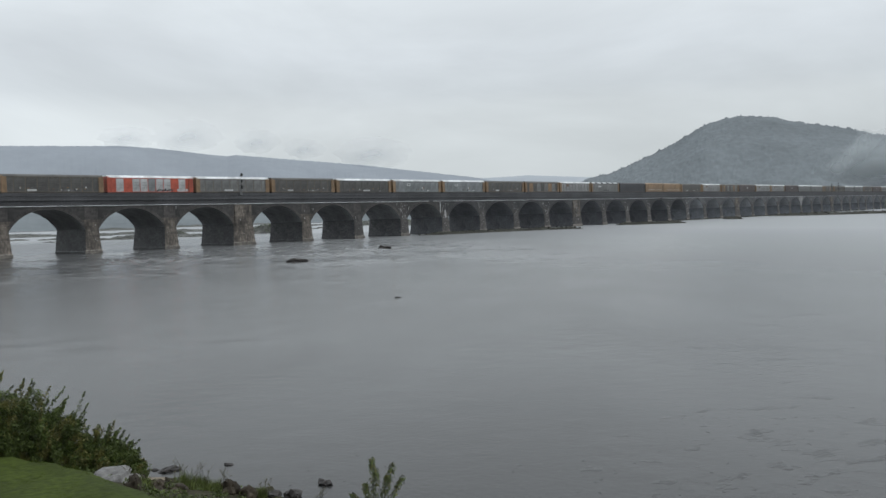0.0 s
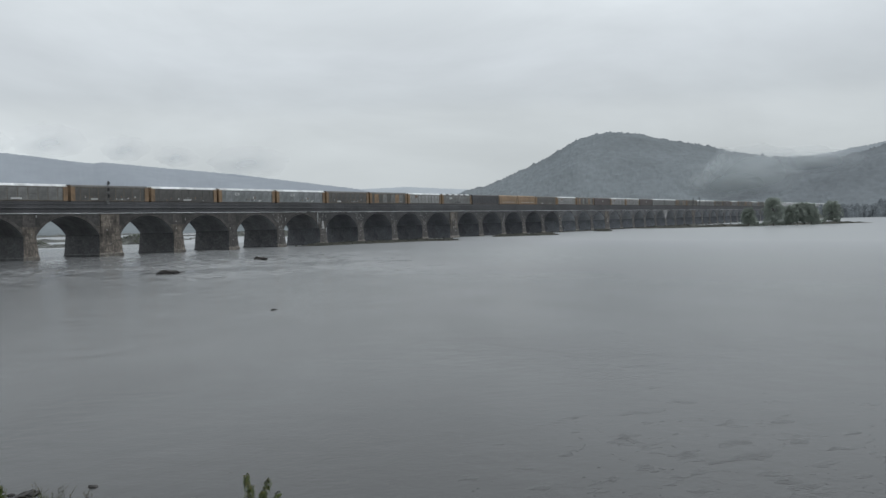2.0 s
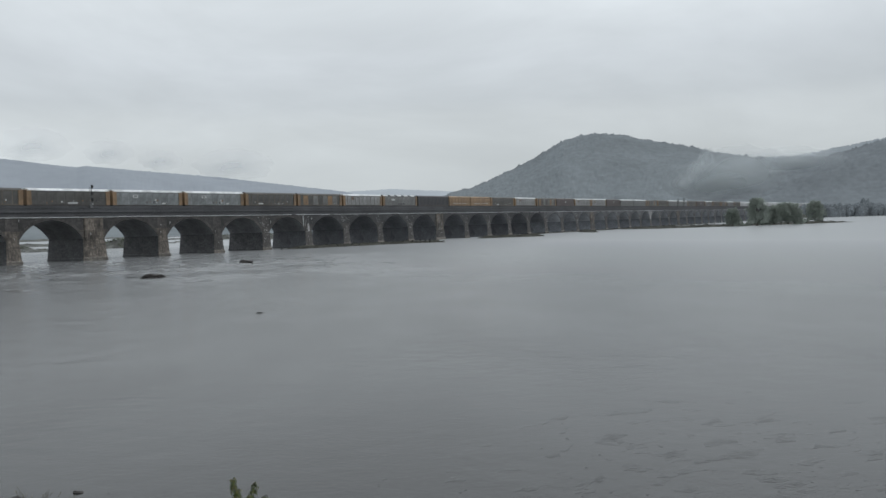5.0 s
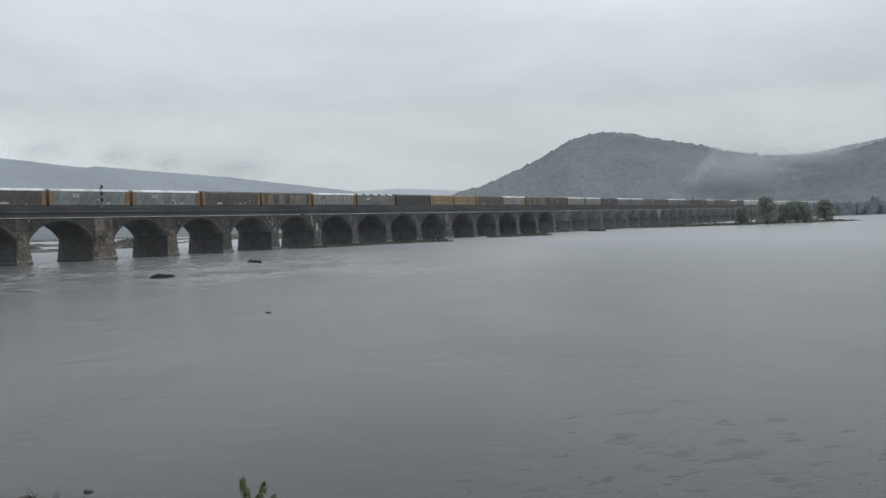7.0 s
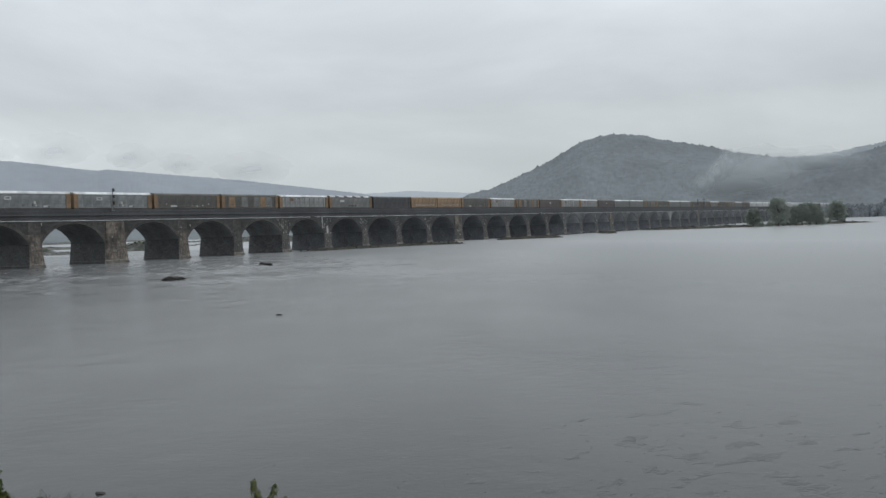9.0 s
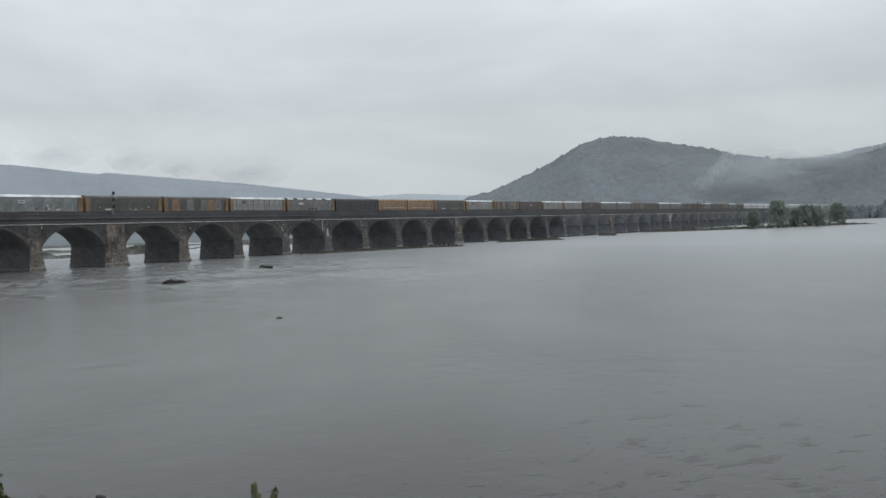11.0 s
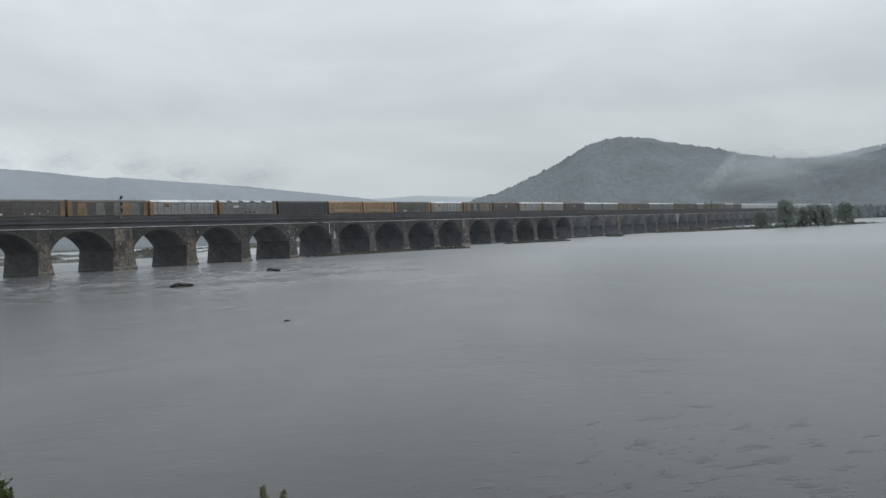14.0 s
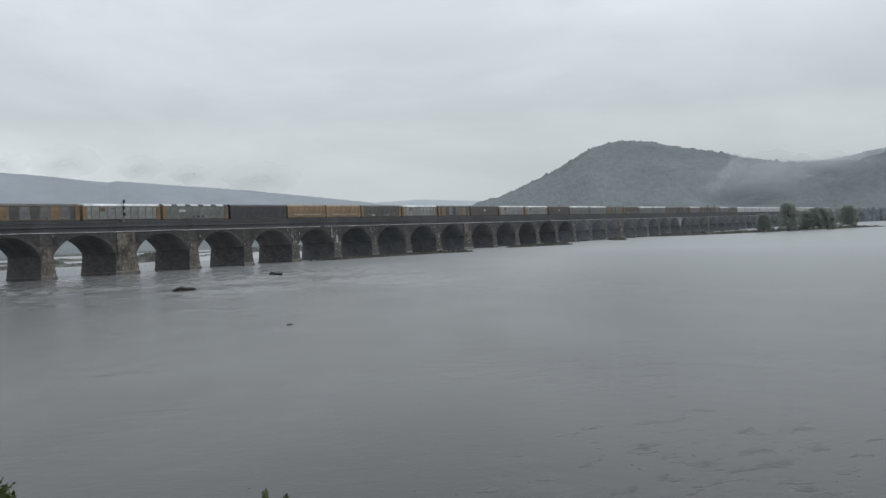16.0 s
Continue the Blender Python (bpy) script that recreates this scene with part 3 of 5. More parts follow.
def wisp(name, bearing, rise, away, wide, tall, mat, label):
    """A lens of thin cloud, bulging towards the river, far off."""
    s, n = Shape(), 40
    s.v.append((0, -0.15, 0))
    for r in (0.25, 0.5, 0.75, 1.0):
        for i in range(n):
            t = 2 * math.pi * i / n
            k = r * (0.80 + 0.2 * noise.noise(Vector((3 * math.cos(t), 3 * math.sin(t), bearing))))
            s.v.append((k * math.cos(t), -0.15 * (1 - r * r), k * math.sin(t)))
    s.f = [(0, 1 + (i + 1) % n, 1 + i) for i in range(n)]
    s.f += [(1 + j * n + i, 1 + j * n + (i + 1) % n, 1 + (j + 1) * n + (i + 1) % n, 1 + (j + 1) * n + i) for j in range(3) for i in range(n)]
    ob = part(name, s, mat, smooth=True)
    a = radians(bearing)
    ob.matrix_basis = pose(away * math.sin(a), away * math.cos(a), EYE[2] + away * math.tan(radians(rise)), 0, 0, -bearing) @ Matrix.Diagonal((wide / 2, wide / 2, tall / 2, 1))
    return tagged(ob, label, "cloud", kind="structure")


for bearing, rise, away, wide, tall in ((33.0, 5.4, 4150, 380, 190), (29.3, 5.3, 4150, 300, 130), (44.6, 4.15, 4150, 480, 190), (37.2, 5.0, 4150, 260, 150), (40.2, 4.5, 4150, 240, 120)):
    wisp("backdrop_scud", bearing, rise, away, wide, tall, SCUD, "torn grey scrap of low cloud over the ridge")
# placed short of the hill foot, to overlay the slope in the camera's view
for bearing, rise, away, wide, tall in ((75.0, 3.60, 1600, 40, 44), (74.75, 3.25, 1595, 26, 44), (74.4, 2.9, 1590, 26, 40), (74.0, 2.5, 1580, 30, 40), (73.5, 2.1, 1570, 44, 40), (76.9, 2.7, 1600, 210, 110), (79.9, 3.15, 1610, 230, 60)):
    wisp("backdrop_mist", bearing, rise, away, wide, tall, MIST, "pale wisp of mist hanging on the wooded slope")

for bearing, rise, away, wide, tall in ((75.9, 2.2, 1470, 240, 90),):
    wisp("backdrop_haze", bearing, rise, away, wide, tall, HAZE, "grey rain haze drifting before the hillside")

# unseen hill added behind the near bank: shuts off low sky, darkening pier sides
H = Shape()
for i in range(41):
    for j in range(13):
        y, t = -700 + 55 * i, j / 12
        x = -130 - 420 * t - 25 * math.sin(y * 0.006)
        H.v.append((x, y, -1 + 150 * smoothstep(0, 0.8, t) + 9 * noise.noise(Vector((x * 0.02, y * 0.02, 0))) * min(1, t * 6)))
H.f = [(i * 13 + j, i * 13 + j + 1, i * 13 + j + 14, i * 13 + j + 13) for i in range(40) for j in range(12)]
H.f = [tuple(reversed(f)) for f in H.f]
tagged(part("backdrop_sky_screen", H, FOREST_SCREEN), "dark wooded hillside behind the near river bank", "hill", kind="structure")


def shore_x(y):
    """Where the water's edge lies along the near bank."""
    return np.interp(y, [-200, 0, 12, 18, 21, 24, 30, 60, 330], [24, 19.5, 17.0, 15.6, 14.9, 13.6, 12.6, 10, 4]) + 0.35 * math.sin(y * 1.3) + 0.2 * math.sin(y * 3.1 + 1)


def lawn_x(y):
    """Where the mown lawn ends and the rough slope to the water begins."""
    return np.interp(y, [-200, 0, 10, 14, 16, 18, 20, 21.4, 23, 24.2, 30, 60, 330], [18, 15, 12.6, 11.5, 10.7, 10.0, 10.0, 10.15, 9.8, 9.4, 8, 5, 0])


def bank_height(x, y):
    """The near bank: a terrace by the camera, a lawn below it, then a rough edge down to the water."""
    edge, shore = lawn_x(y), shore_x(y)
    if x > shore:
        return max(-1.2, (shore - x) * 0.35)
    if x > edge:
        return 1.76 * (1 - (x - edge) / (shore - edge)) ** 1.5
    return 1.76 + 0.03 * min(edge - x, 7) + 4.23 * smoothstep(6.5, 13.0, edge - x)


B, xs, ys = Shape(), np.concatenate((np.arange(-260, -20, 20), np.arange(-20, 2, 2.0), np.arange(2, 22, 0.4))), np.concatenate((np.arange(-220, 0, 20), np.arange(0, 40, 0.5), np.arange(40, 330, 12)))
for x in xs:
    for y in ys:
        B.v.append((x, y, bank_height(x, y) + (0.05 * noise.noise(Vector((x * 1.5, y * 1.5, 3))) if -2 < x < 20 else 0)))
ny = len(ys)
B.f = [(i * ny + j, (i + 1) * ny + j, (i + 1) * ny + j + 1, i * ny + j + 1) for i in range(len(xs) - 1) for j in range(ny - 1)]
ground = tagged(part("ground", B, LAWN, smooth=True), "mown green river bank sloping to a rocky shore", "ground", kind="structure")
ground.data.materials.append(EARTH)
for p in ground.data.polygons:
    if p.center.x > lawn_x(p.center.y) + 0.35 + 0.25 * noise.noise(p.center * 2):
        p.material_index = 1



# ---------------------------------------------------------------- the stone bridge
FACE, BACK = 226.12, 242.62
SPRING, CROWN, PITCH, PIER, WIDE = 6.55, 12.15, 23.8, 3.7, 3.67
LAST = 40


def corner(k):
    """x of pier k's end away from the near bank; every eighth pier is a wide one."""
    return 165.18 + PITCH * k + WIDE * (k // 8 + 1 if k >= 0 else 0)


bridge = thing("railway_bridge", "long wet sandstone railway viaduct of many low arches over the river", "bridge")


def arch_curve(half, n=18):
    """A segmental arch: its (x, z) points from one springing to the other."""
    rise = CROWN - SPRING
    rad = (half * half + rise * rise) / (2 * rise)
    a = math.asin(half / rad) if rise < half else math.pi / 2
    return [(rad * math.sin(-a + 2 * a * i / n), CROWN - rad + rad * math.cos(-a + 2 * a * i / n)) for i in range(n + 1)]


def spandrel(half, top, sides):
    """The wall over one arch, in the arch's own space."""
    s, arc = Shape(), arch_curve(half)
    for y, flip in sides:
        for (xa, za), (xb, zb) in zip(arc, arc[1:]):
            q = [(xa, y, za), (xb, y, zb), (xb, y, top), (xa, y, top)]
            s.add(q, [(3, 2, 1, 0) if flip else (0, 1, 2, 3)])
    return s


def barrel(half):
    s, arc = Shape(), arch_curve(half)
    for (xa, za), (xb, zb) in zip(arc, arc[1:]):
        s.add([(xa, FACE, za), (xa, BACK, za), (xb, BACK, zb), (xb, FACE, zb)], [(0, 1, 2, 3)])
    return s


def ring_stones(half, faces):
    """Wedge stones of the arch ring, a hand proud of the wall."""
    s, arc = Shape(), arch_curve(half, 36)
    for y, out in faces:
        for i in range(36):
            (xa, za), (xb, zb) = arc[i], arc[i + 1]
            c = Vector(((xa + xb) / 2, 0, (za + zb) / 2))
            def up(x, z, d):
                v = Vector((x, z - (CROWN - 11.8))).normalized()
                return (x + v.x * d, z + v.y * d)
            d = 0.75 + 0.14 * (i % 2)
            g = 0.03
            pa, pb = (xa + (xb - xa) * g, za + (zb - za) * g), (xb - (xb - xa) * g, zb - (zb - za) * g)
            qa, qb = up(*pa, d), up(*pb, d)
            o = y + out
            pts = [(pa[0], o, pa[1]), (pb[0], o, pb[1]), (qb[0], o, min(qb[1], 12.9)), (qa[0], o, min(qa[1], 12.9))]
            pts += [(x, y, z) for x, _, z in pts]
            f = [(0, 1, 2, 3), (0, 4, 5, 1), (1, 5, 6, 2), (2, 6, 7, 3), (3, 7, 4, 0)]
            s.add(pts, f if out < 0 else [tuple(reversed(q)) for q in f])
    return s


def pier_block(width):
    """A pier from the river bed to the springing, battered, on a wider plinth; its right end is x = 0."""
    s = Shape()
    def ring(g, z):
        return [(-width - g, FACE - g, z), (g, FACE - g, z), (g, BACK + g, z), (-width - g, BACK + g, z)]
    levels = [(0.62, -2.0), (0.58, 0.55), (0.47, 0.75), (0.05, SPRING - 0.25), (0.05, SPRING - 0.25), (0.08, SPRING - 0.2), (0.08, SPRING), (0.0, SPRING + 0.02)]
    k = len(levels)
    pts = [p for g, z in levels for p in ring(g, z)]
    f = [(4 * i + j, 4 * i + (j + 1) % 4, 4 * i + 4 + (j + 1) % 4, 4 * i + 4 + j) for i in range(k - 1) for j in range(4)]
    return s.add(pts, f + [(4 * k - 4, 4 * k - 3, 4 * k - 2, 4 * k - 1)])


def pier_head(width, top, sides):
    """The wall between two arches, over the pier."""
    s = Shape()
    for y, flip in sides:
        q = [(-width, y, SPRING), (0, y, SPRING), (0, y, top), (-width, y, top)]
        s.add(q, [(3, 2, 1, 0) if flip else (0, 1, 2, 3)])
    return s


def pier_front(width):
    """The dressed face of a pier towards the river, a hand proud, following the batter."""
    s, rows = Shape(), [(0.60, -1.0), (0.56, 0.57), (0.47, 0.78), (0.05, SPRING - 0.3), (0.0, SPRING + 0.03), (-0.02, SPRING + 2.6)]
    pts = []
    for g, z in rows:
        a, b = -width - g * 0.8, g * 0.8
        if z > SPRING + 1:
            a, b = -width - 1.0, 1.0
        pts += [(a, FACE - g - 0.10, z), (b, FACE - g - 0.10, z), (b, FACE - g + 0.05, z), (a, FACE - g + 0.05, z)]
    k = len(rows)
    f = [(4 * i + j, 4 * i + (j + 1) % 4, 4 * i + 4 + (j + 1) % 4, 4 * i + 4 + j) for i in range(k - 1) for j in range(4)]
    return s.add(pts, f + [(3, 2, 1, 0), (4 * k - 4, 4 * k - 3, 4 * k - 2, 4 * k - 1)])


def pier_plinth(width, out):
    """The scoured footing course of a pier's river face, two stones high, with a worn upper edge."""
    s, rows = Shape(), [(0.72, -1.0), (0.70, 0.85), (0.60, 1.02)]
    pts = []
    for g, z in rows:
        a, b = -width - g * 0.8, g * 0.8
        pts += [(a, FACE - g - out, z), (b, FACE - g - out, z), (b, FACE - g + 0.3, z), (a, FACE - g + 0.3, z)]
    f = [(4 * i + j, 4 * i + (j + 1) % 4, 4 * i + 4 + (j + 1) % 4, 4 * i + 4 + j) for i in range(2) for j in range(4)]
    return s.add(pts, f + [(3, 2, 1, 0), (8, 9, 10, 11)])


def pilaster(width, top):
    """The shallow buttress that marks a wide pier."""
    return Shape().box(-width + 0.5, -0.5, FACE - 0.28, FACE - 0.01, -1.5, top - 0.4, 0.08)


TOP = 13.0
HALF = (PITCH - PIER) / 2
NEAR, FAR = ((FACE, False),), ((BACK, True),)
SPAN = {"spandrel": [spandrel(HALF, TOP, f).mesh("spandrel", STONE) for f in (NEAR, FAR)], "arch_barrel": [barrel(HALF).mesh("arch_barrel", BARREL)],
        "arch_ring": [ring_stones(HALF, ((y, o),)).mesh("arch_ring", RING) for y, o in ((FACE, -0.09), (BACK, 0.09))]}
PIERS = {w: (pier_block(w).mesh("pier", PIER_SHADED), [pier_head(w, TOP, f).mesh("pier_head", HEADSTONE) for f in (NEAR, FAR)]) for w in (PIER, PIER + WIDE)}
PILASTER = pilaster(PIER + WIDE, TOP).mesh("pilaster", FACING)


def faced(me, mat):
    """The same masonry in another tone."""
    twin = me.copy()
    twin.materials[0] = mat
    return twin


# stone tones change by stretch to imitate rain haze over the farther piers
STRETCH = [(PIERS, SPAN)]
for mat, core, vault in ((STONE_MID, PIER_MID_HAZED, BARREL_MID_HAZED), (STONE_FAR_HAZED, PIER_FAR_HAZED, BARREL_FAR_HAZED)):
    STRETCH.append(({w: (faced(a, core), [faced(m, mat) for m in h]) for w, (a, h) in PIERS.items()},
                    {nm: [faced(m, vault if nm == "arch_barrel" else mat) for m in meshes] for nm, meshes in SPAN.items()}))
FRONT = {w: pier_front(w).mesh("pier_facing", FACING) for w in (PIER, PIER + WIDE)}
FRONT_DARK = {w: faced(me, FACING_DARK) for w, me in FRONT.items()}
FOOTING = {w: pier_plinth(w, 0.06).mesh("pier_plinth", PLINTH) for w in (PIER, PIER + WIDE)}
FIRST = -7
for k in range(FIRST, LAST + 1):
    wide = k % 8 == 0
    w, x = PIER + (WIDE if wide else 0), corner(k)
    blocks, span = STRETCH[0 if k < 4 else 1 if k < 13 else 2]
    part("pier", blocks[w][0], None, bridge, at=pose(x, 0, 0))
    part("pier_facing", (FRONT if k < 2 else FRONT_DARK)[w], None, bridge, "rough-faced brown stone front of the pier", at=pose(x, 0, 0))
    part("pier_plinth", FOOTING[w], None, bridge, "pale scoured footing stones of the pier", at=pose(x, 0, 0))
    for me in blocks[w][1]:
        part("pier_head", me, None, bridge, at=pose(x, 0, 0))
    if wide:
        part("pilaster", PILASTER, None, bridge, "shallow buttress on the wide pier", at=pose(x, 0, 0))
    if k < LAST:
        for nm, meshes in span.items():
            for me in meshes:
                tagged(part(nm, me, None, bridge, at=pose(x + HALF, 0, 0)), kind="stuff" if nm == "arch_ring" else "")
X0, X1 = corner(FIRST) - PIER, corner(LAST)


def level_run(name, y0, y1, z0, z1, mat, label="", c=0.06):
    """A stone course along the whole bridge, with a worn front edge that wanders a little."""
    s, n = Shape(), int((X1 - X0) / 3)
    for i in range(n + 1):
        x, j = X0 + (X1 - X0) * i / n, 0.025 * math.sin(i * 1.7) + 0.02 * math.sin(i * 0.61)
        s.v += [(x, y0 + j, z0), (x, y1, z0), (x, y1, z1 + 0.5 * j), (x, y0 + c + j, z1 + 0.5 * j), (x, y0 + j, z1 - c + 0.5 * j)]
    s.f = [(i * 5 + j, i * 5 + (j + 1) % 5, (i + 1) * 5 + (j + 1) % 5, (i + 1) * 5 + j) for i in range(n) for j in range(5)]
    s.f = [tuple(reversed(q)) for q in s.f] + [(0, 1, 2, 3, 4), tuple(n * 5 + 4 - j for j in range(5))]
    return part(name, s, mat, bridge, label)


level_run("string_course", FACE - 0.22, BACK + 0.22, TOP, TOP + 0.30, LEDGE)
level_run("parapet_base", FACE + 0.10, BACK - 0.10, TOP + 0.30, 14.35, LEDGE)
level_run("coping", FACE - 0.30, BACK + 0.30, 14.35, 14.65, LEDGE, "dark coping course with a worn edge")
level_run("parapet", FACE + 0.25, FACE + 0.75, 14.65, 15.55, LEDGE)
level_run("curb", FACE + 0.15, FACE + 0.70, 15.55, 15.72, LEDGE)
# added wall: fills the bright gap under the cars with a dark band
level_run("kerb_wall", FACE + 1.3, FACE + 1.6, 15.3, 16.35, LEDGE, "dark cable trough wall beside the track")
level_run("far_parapet", BACK - 0.75, BACK - 0.25, 14.65, 16.2, LEDGE)
RAIL_TOP, TRACK = 15.75, 231.0
bed = Shape().bar(X0, X1, [(FACE + 0.8, 14.66), (BACK - 0.8, 14.66), (BACK - 0.8, 15.2), (BACK - 2.2, 15.48), (FACE + 2.0, 15.48), (FACE + 0.8, 15.2)])
part("ballast_bed", bed, BALLAST, bridge, "wet grey track ballast")
for yc in (TRACK, TRACK + 6.2):
    for side in (-0.76, 0.76):
        part("rail", Shape().bar(X0, X1, [(yc + side - 0.07, 15.58), (yc + side + 0.07, 15.58), (yc + side + 0.04, RAIL_TOP), (yc + side - 0.04, RAIL_TOP)]), RAIL, bridge)
ties = Shape()
for i in range(int((X1 - X0) / 0.6)):
    for yc in (TRACK, TRACK + 6.2):
        ties.box(X0 + 0.3 + i * 0.6, X0 + 0.56 + i * 0.6, yc - 1.3, yc + 1.3, 15.44, 15.585)
tagged(part("ties", ties, WOODTIE, bridge), kind="stuff")
x, i = X0 + 2, 0
while x < X1 - 3:
    e = min(X1, x + 62 + 14 * math.sin(i * 2.3))
    sag = [(x + (e - x) * j / 6, FACE - 0.32, 12.95 - 0.05 * math.sin(math.pi * j / 6)) for j in range(7)]
    part("conduit", Shape().tube(sag, [0.085] * 7, 6), CONDUIT, bridge, "pale grey cable conduit along the wall")
    x, i = e + (2.6 if i % 3 == 0 else 0.25), i + 1

# lime and repair mortar on the pier fronts
rnd = random.Random(77)
for k in range(-3, 33):
    x, s = corner(k) - (PIER + (WIDE if k % 8 == 0 else 0)) / 2, Shape()
    out = FACE - (0.32 if k % 8 == 0 else 0.16)
    if k == 21:
        s.add([(x - 5, out, 12.6), (x + 5, out, 12.6), (x + 1.5, out, 8.2), (x + 1.2, out, 1.5), (x - 1.2, out, 1.5), (x - 1.5, out, 8.2)], [(0, 5, 4, 3, 2, 1)])
    for _ in range(3 if k < 3 else 38 if k < 14 else 20):
        z = rnd.uniform(3.0, 12.4)
        reach = 1.3 + 3.2 * max(0, (z - 7.5) / 5) ** 1.3
        u, w, h = rnd.uniform(-reach, reach), rnd.uniform(0.07, 0.20), rnd.uniform(0.15, 0.6)
        out = FACE - (0.32 if k % 8 == 0 else 0.14) - max(0.0, (SPRING - z - h) * 0.085)
        s.add([(x + u - w, out, z), (x + u - w * 0.3, out, z - h), (x + u + w * 0.7, out, z - h * 0.7), (x + u + w, out, z + h * 0.3), (x + u, out, z + h * 0.6)], [(0, 1, 2, 3, 4)])
    if k == 4:
        s.add([(x - 0.5, out, 9.3), (x - 0.3, out, 6.0), (x + 0.3, out, 4.5), (x + 0.7, out, 7.0), (x + 0.5, out, 9.6)], [(0, 1, 2, 3, 4)])
        part("downpipe", Shape().tube([(x - 3.0, FACE - 0.3, 12.7), (x - 3.0, FACE - 0.3, 8.4)], [0.12, 0.12], 8), CONDUIT, bridge, "pale drain pipe")
    tagged(part("lime_stain", s, LIME, bridge, "pale lime and mortar stains"), kind="stuff")

# the line goes on over land at both ends
for xa, xb, far in ((X0 - 330, X0, False), (X1, X1 + 420, True)):
    e = Shape().bar(xa, xb, [(FACE - 22, -1.0), (BACK + 22, -1.0), (BACK - 1, 15.2), (FACE + 1, 15.2)])
    tagged(part("embankment", e, SHOAL), "grassy railway embankment at the end of the viaduct", "embankment", kind="structure")
    t = Shape()
    for yc in (TRACK,):
        for side in (-0.76, 0.76):
            t.bar(xa, xb, [(yc + side - 0.07, 15.18), (yc + side + 0.07, 15.18), (yc + side + 0.04, RAIL_TOP), (yc + side - 0.04, RAIL_TOP)])
    tagged(part("track", t, RAIL), "pair of worn steel rails on the embankment", "railway track", kind="structure")


# ---------------------------------------------------------------- signals on the bridge
def signal(x, y, z, tall, heads):
    ob = thing("railway_signal", "dark railway signal mast with stacked heads on the viaduct wall", "signal", "viaduct signals", at=pose(x, y, z))
    part("mast", Shape().tube([(0, 0, 0), (0, 0, tall)], [0.11, 0.08]), STEEL, ob)
    part("foot", Shape().box(-0.3, 0.3, -0.3, 0.3, 0, 0.25, 0.05), STEEL, ob)
    ladder = Shape().box(-0.62, -0.57, 0.1, 0.15, 0.2, tall - 0.3).box(-0.27, -0.22, 0.1, 0.15, 0.2, tall - 0.3)
    for i in range(int((tall - 0.6) / 0.4)):
        ladder.box(-0.57, -0.27, 0.11, 0.14, 0.4 + 0.4 * i, 0.43 + 0.4 * i)
    part("ladder", ladder, STEEL, ob, "thin pale access ladder")
    for h in heads:
        hd = part("signal_head", Shape().box(-0.30, 0.34, -0.42, -0.12, h - 0.52, h + 0.52, 0.10), BLACK, ob, "black signal head")
        for d in (-0.22, 0.22):
            part("hood", Shape().tube([(0.02, -0.75, h + d - 0.04), (0.02, -0.41, h + d)], [0.15, 0.17], 10), BLACK, hd)
        part("bracket", Shape().box(-0.05, 0.05, -0.14, 0.0, h - 0.2, h + 0.2), STEEL, ob)
    part("platform", Shape().box(-0.9, 0.5, -0.3, 0.5, heads[1] - 1.0, heads[1] - 0.94), STEEL, ob)
    part("relay_case", Shape().box(-0.75, -0.25, -0.25, 0.2, 0.05, 1.0, 0.04), STEEL, ob, "grey relay case at the mast's foot")
    return ob


signal(165.4, FACE + 0.45, 15.72, 6.6, (6.3, 4.4, 2.4))
signal(corner(24) - 2.0, FACE + 0.45, 15.72, 7.2, (6.8, 5.2, 3.3))
signal(corner(24) + 16.0, FACE + 0.45, 15.72, 7.8, (7.4, 5.6, 3.6))

# ---------------------------------------------------------------- the train
UNIT = 28.55
BODY = {}


def panel_mesh(length, tint):
    """One side sheet of a car: a shallow pressed panel with long ribs."""
    key = ("panel", round(length, 3), tint)
    if key not in BODY:
        s = Shape().box(0, length, -0.03, 0.02, 0, 3.72)
        for z in (0.62, 1.24, 1.86, 2.48, 3.1):
            s.add([(0.08, -0.03, z - 0.05), (length - 0.08, -0.03, z - 0.05), (length - 0.08, -0.075, z), (0.08, -0.075, z), (0.08, -0.03, z + 0.05), (length - 0.08, -0.03, z + 0.05)],
                  [(0, 1, 2, 3), (3, 2, 5, 4)])
        BODY[key] = s.mesh("side_panel", PAINT[tint])
    return BODY[key]


def shared(key, make, mat, name):
    if key not in BODY:
        BODY[key] = make().mesh(name, mat)
    return BODY[key]


def wheel_shape():
    return Shape().tube([(0, -0.07, 0), (0, 0.07, 0)], [0.46, 0.46], 18).tube([(0, 0.05, 0), (0, 0.09, 0)], [0.52, 0.50], 18).tube([(0, -0.13, 0), (0, -0.05, 0)], [0.13, 0.16], 10)


def truck_frame():
    s = Shape()
    for y in (-1.12, 1.0):
        s.bar(-1.25, 1.25, [(y, 0.38), (y + 0.14, 0.38), (y + 0.14, 0.70), (y, 0.70)])
        for x in (-0.89, 0.89):
            s.box(x - 0.22, x + 0.22, y - 0.03, y + 0.17, 0.32, 0.66, 0.03)
    return s.box(-0.28, 0.28, -1.05, 1.05, 0.42, 0.82, 0.04)


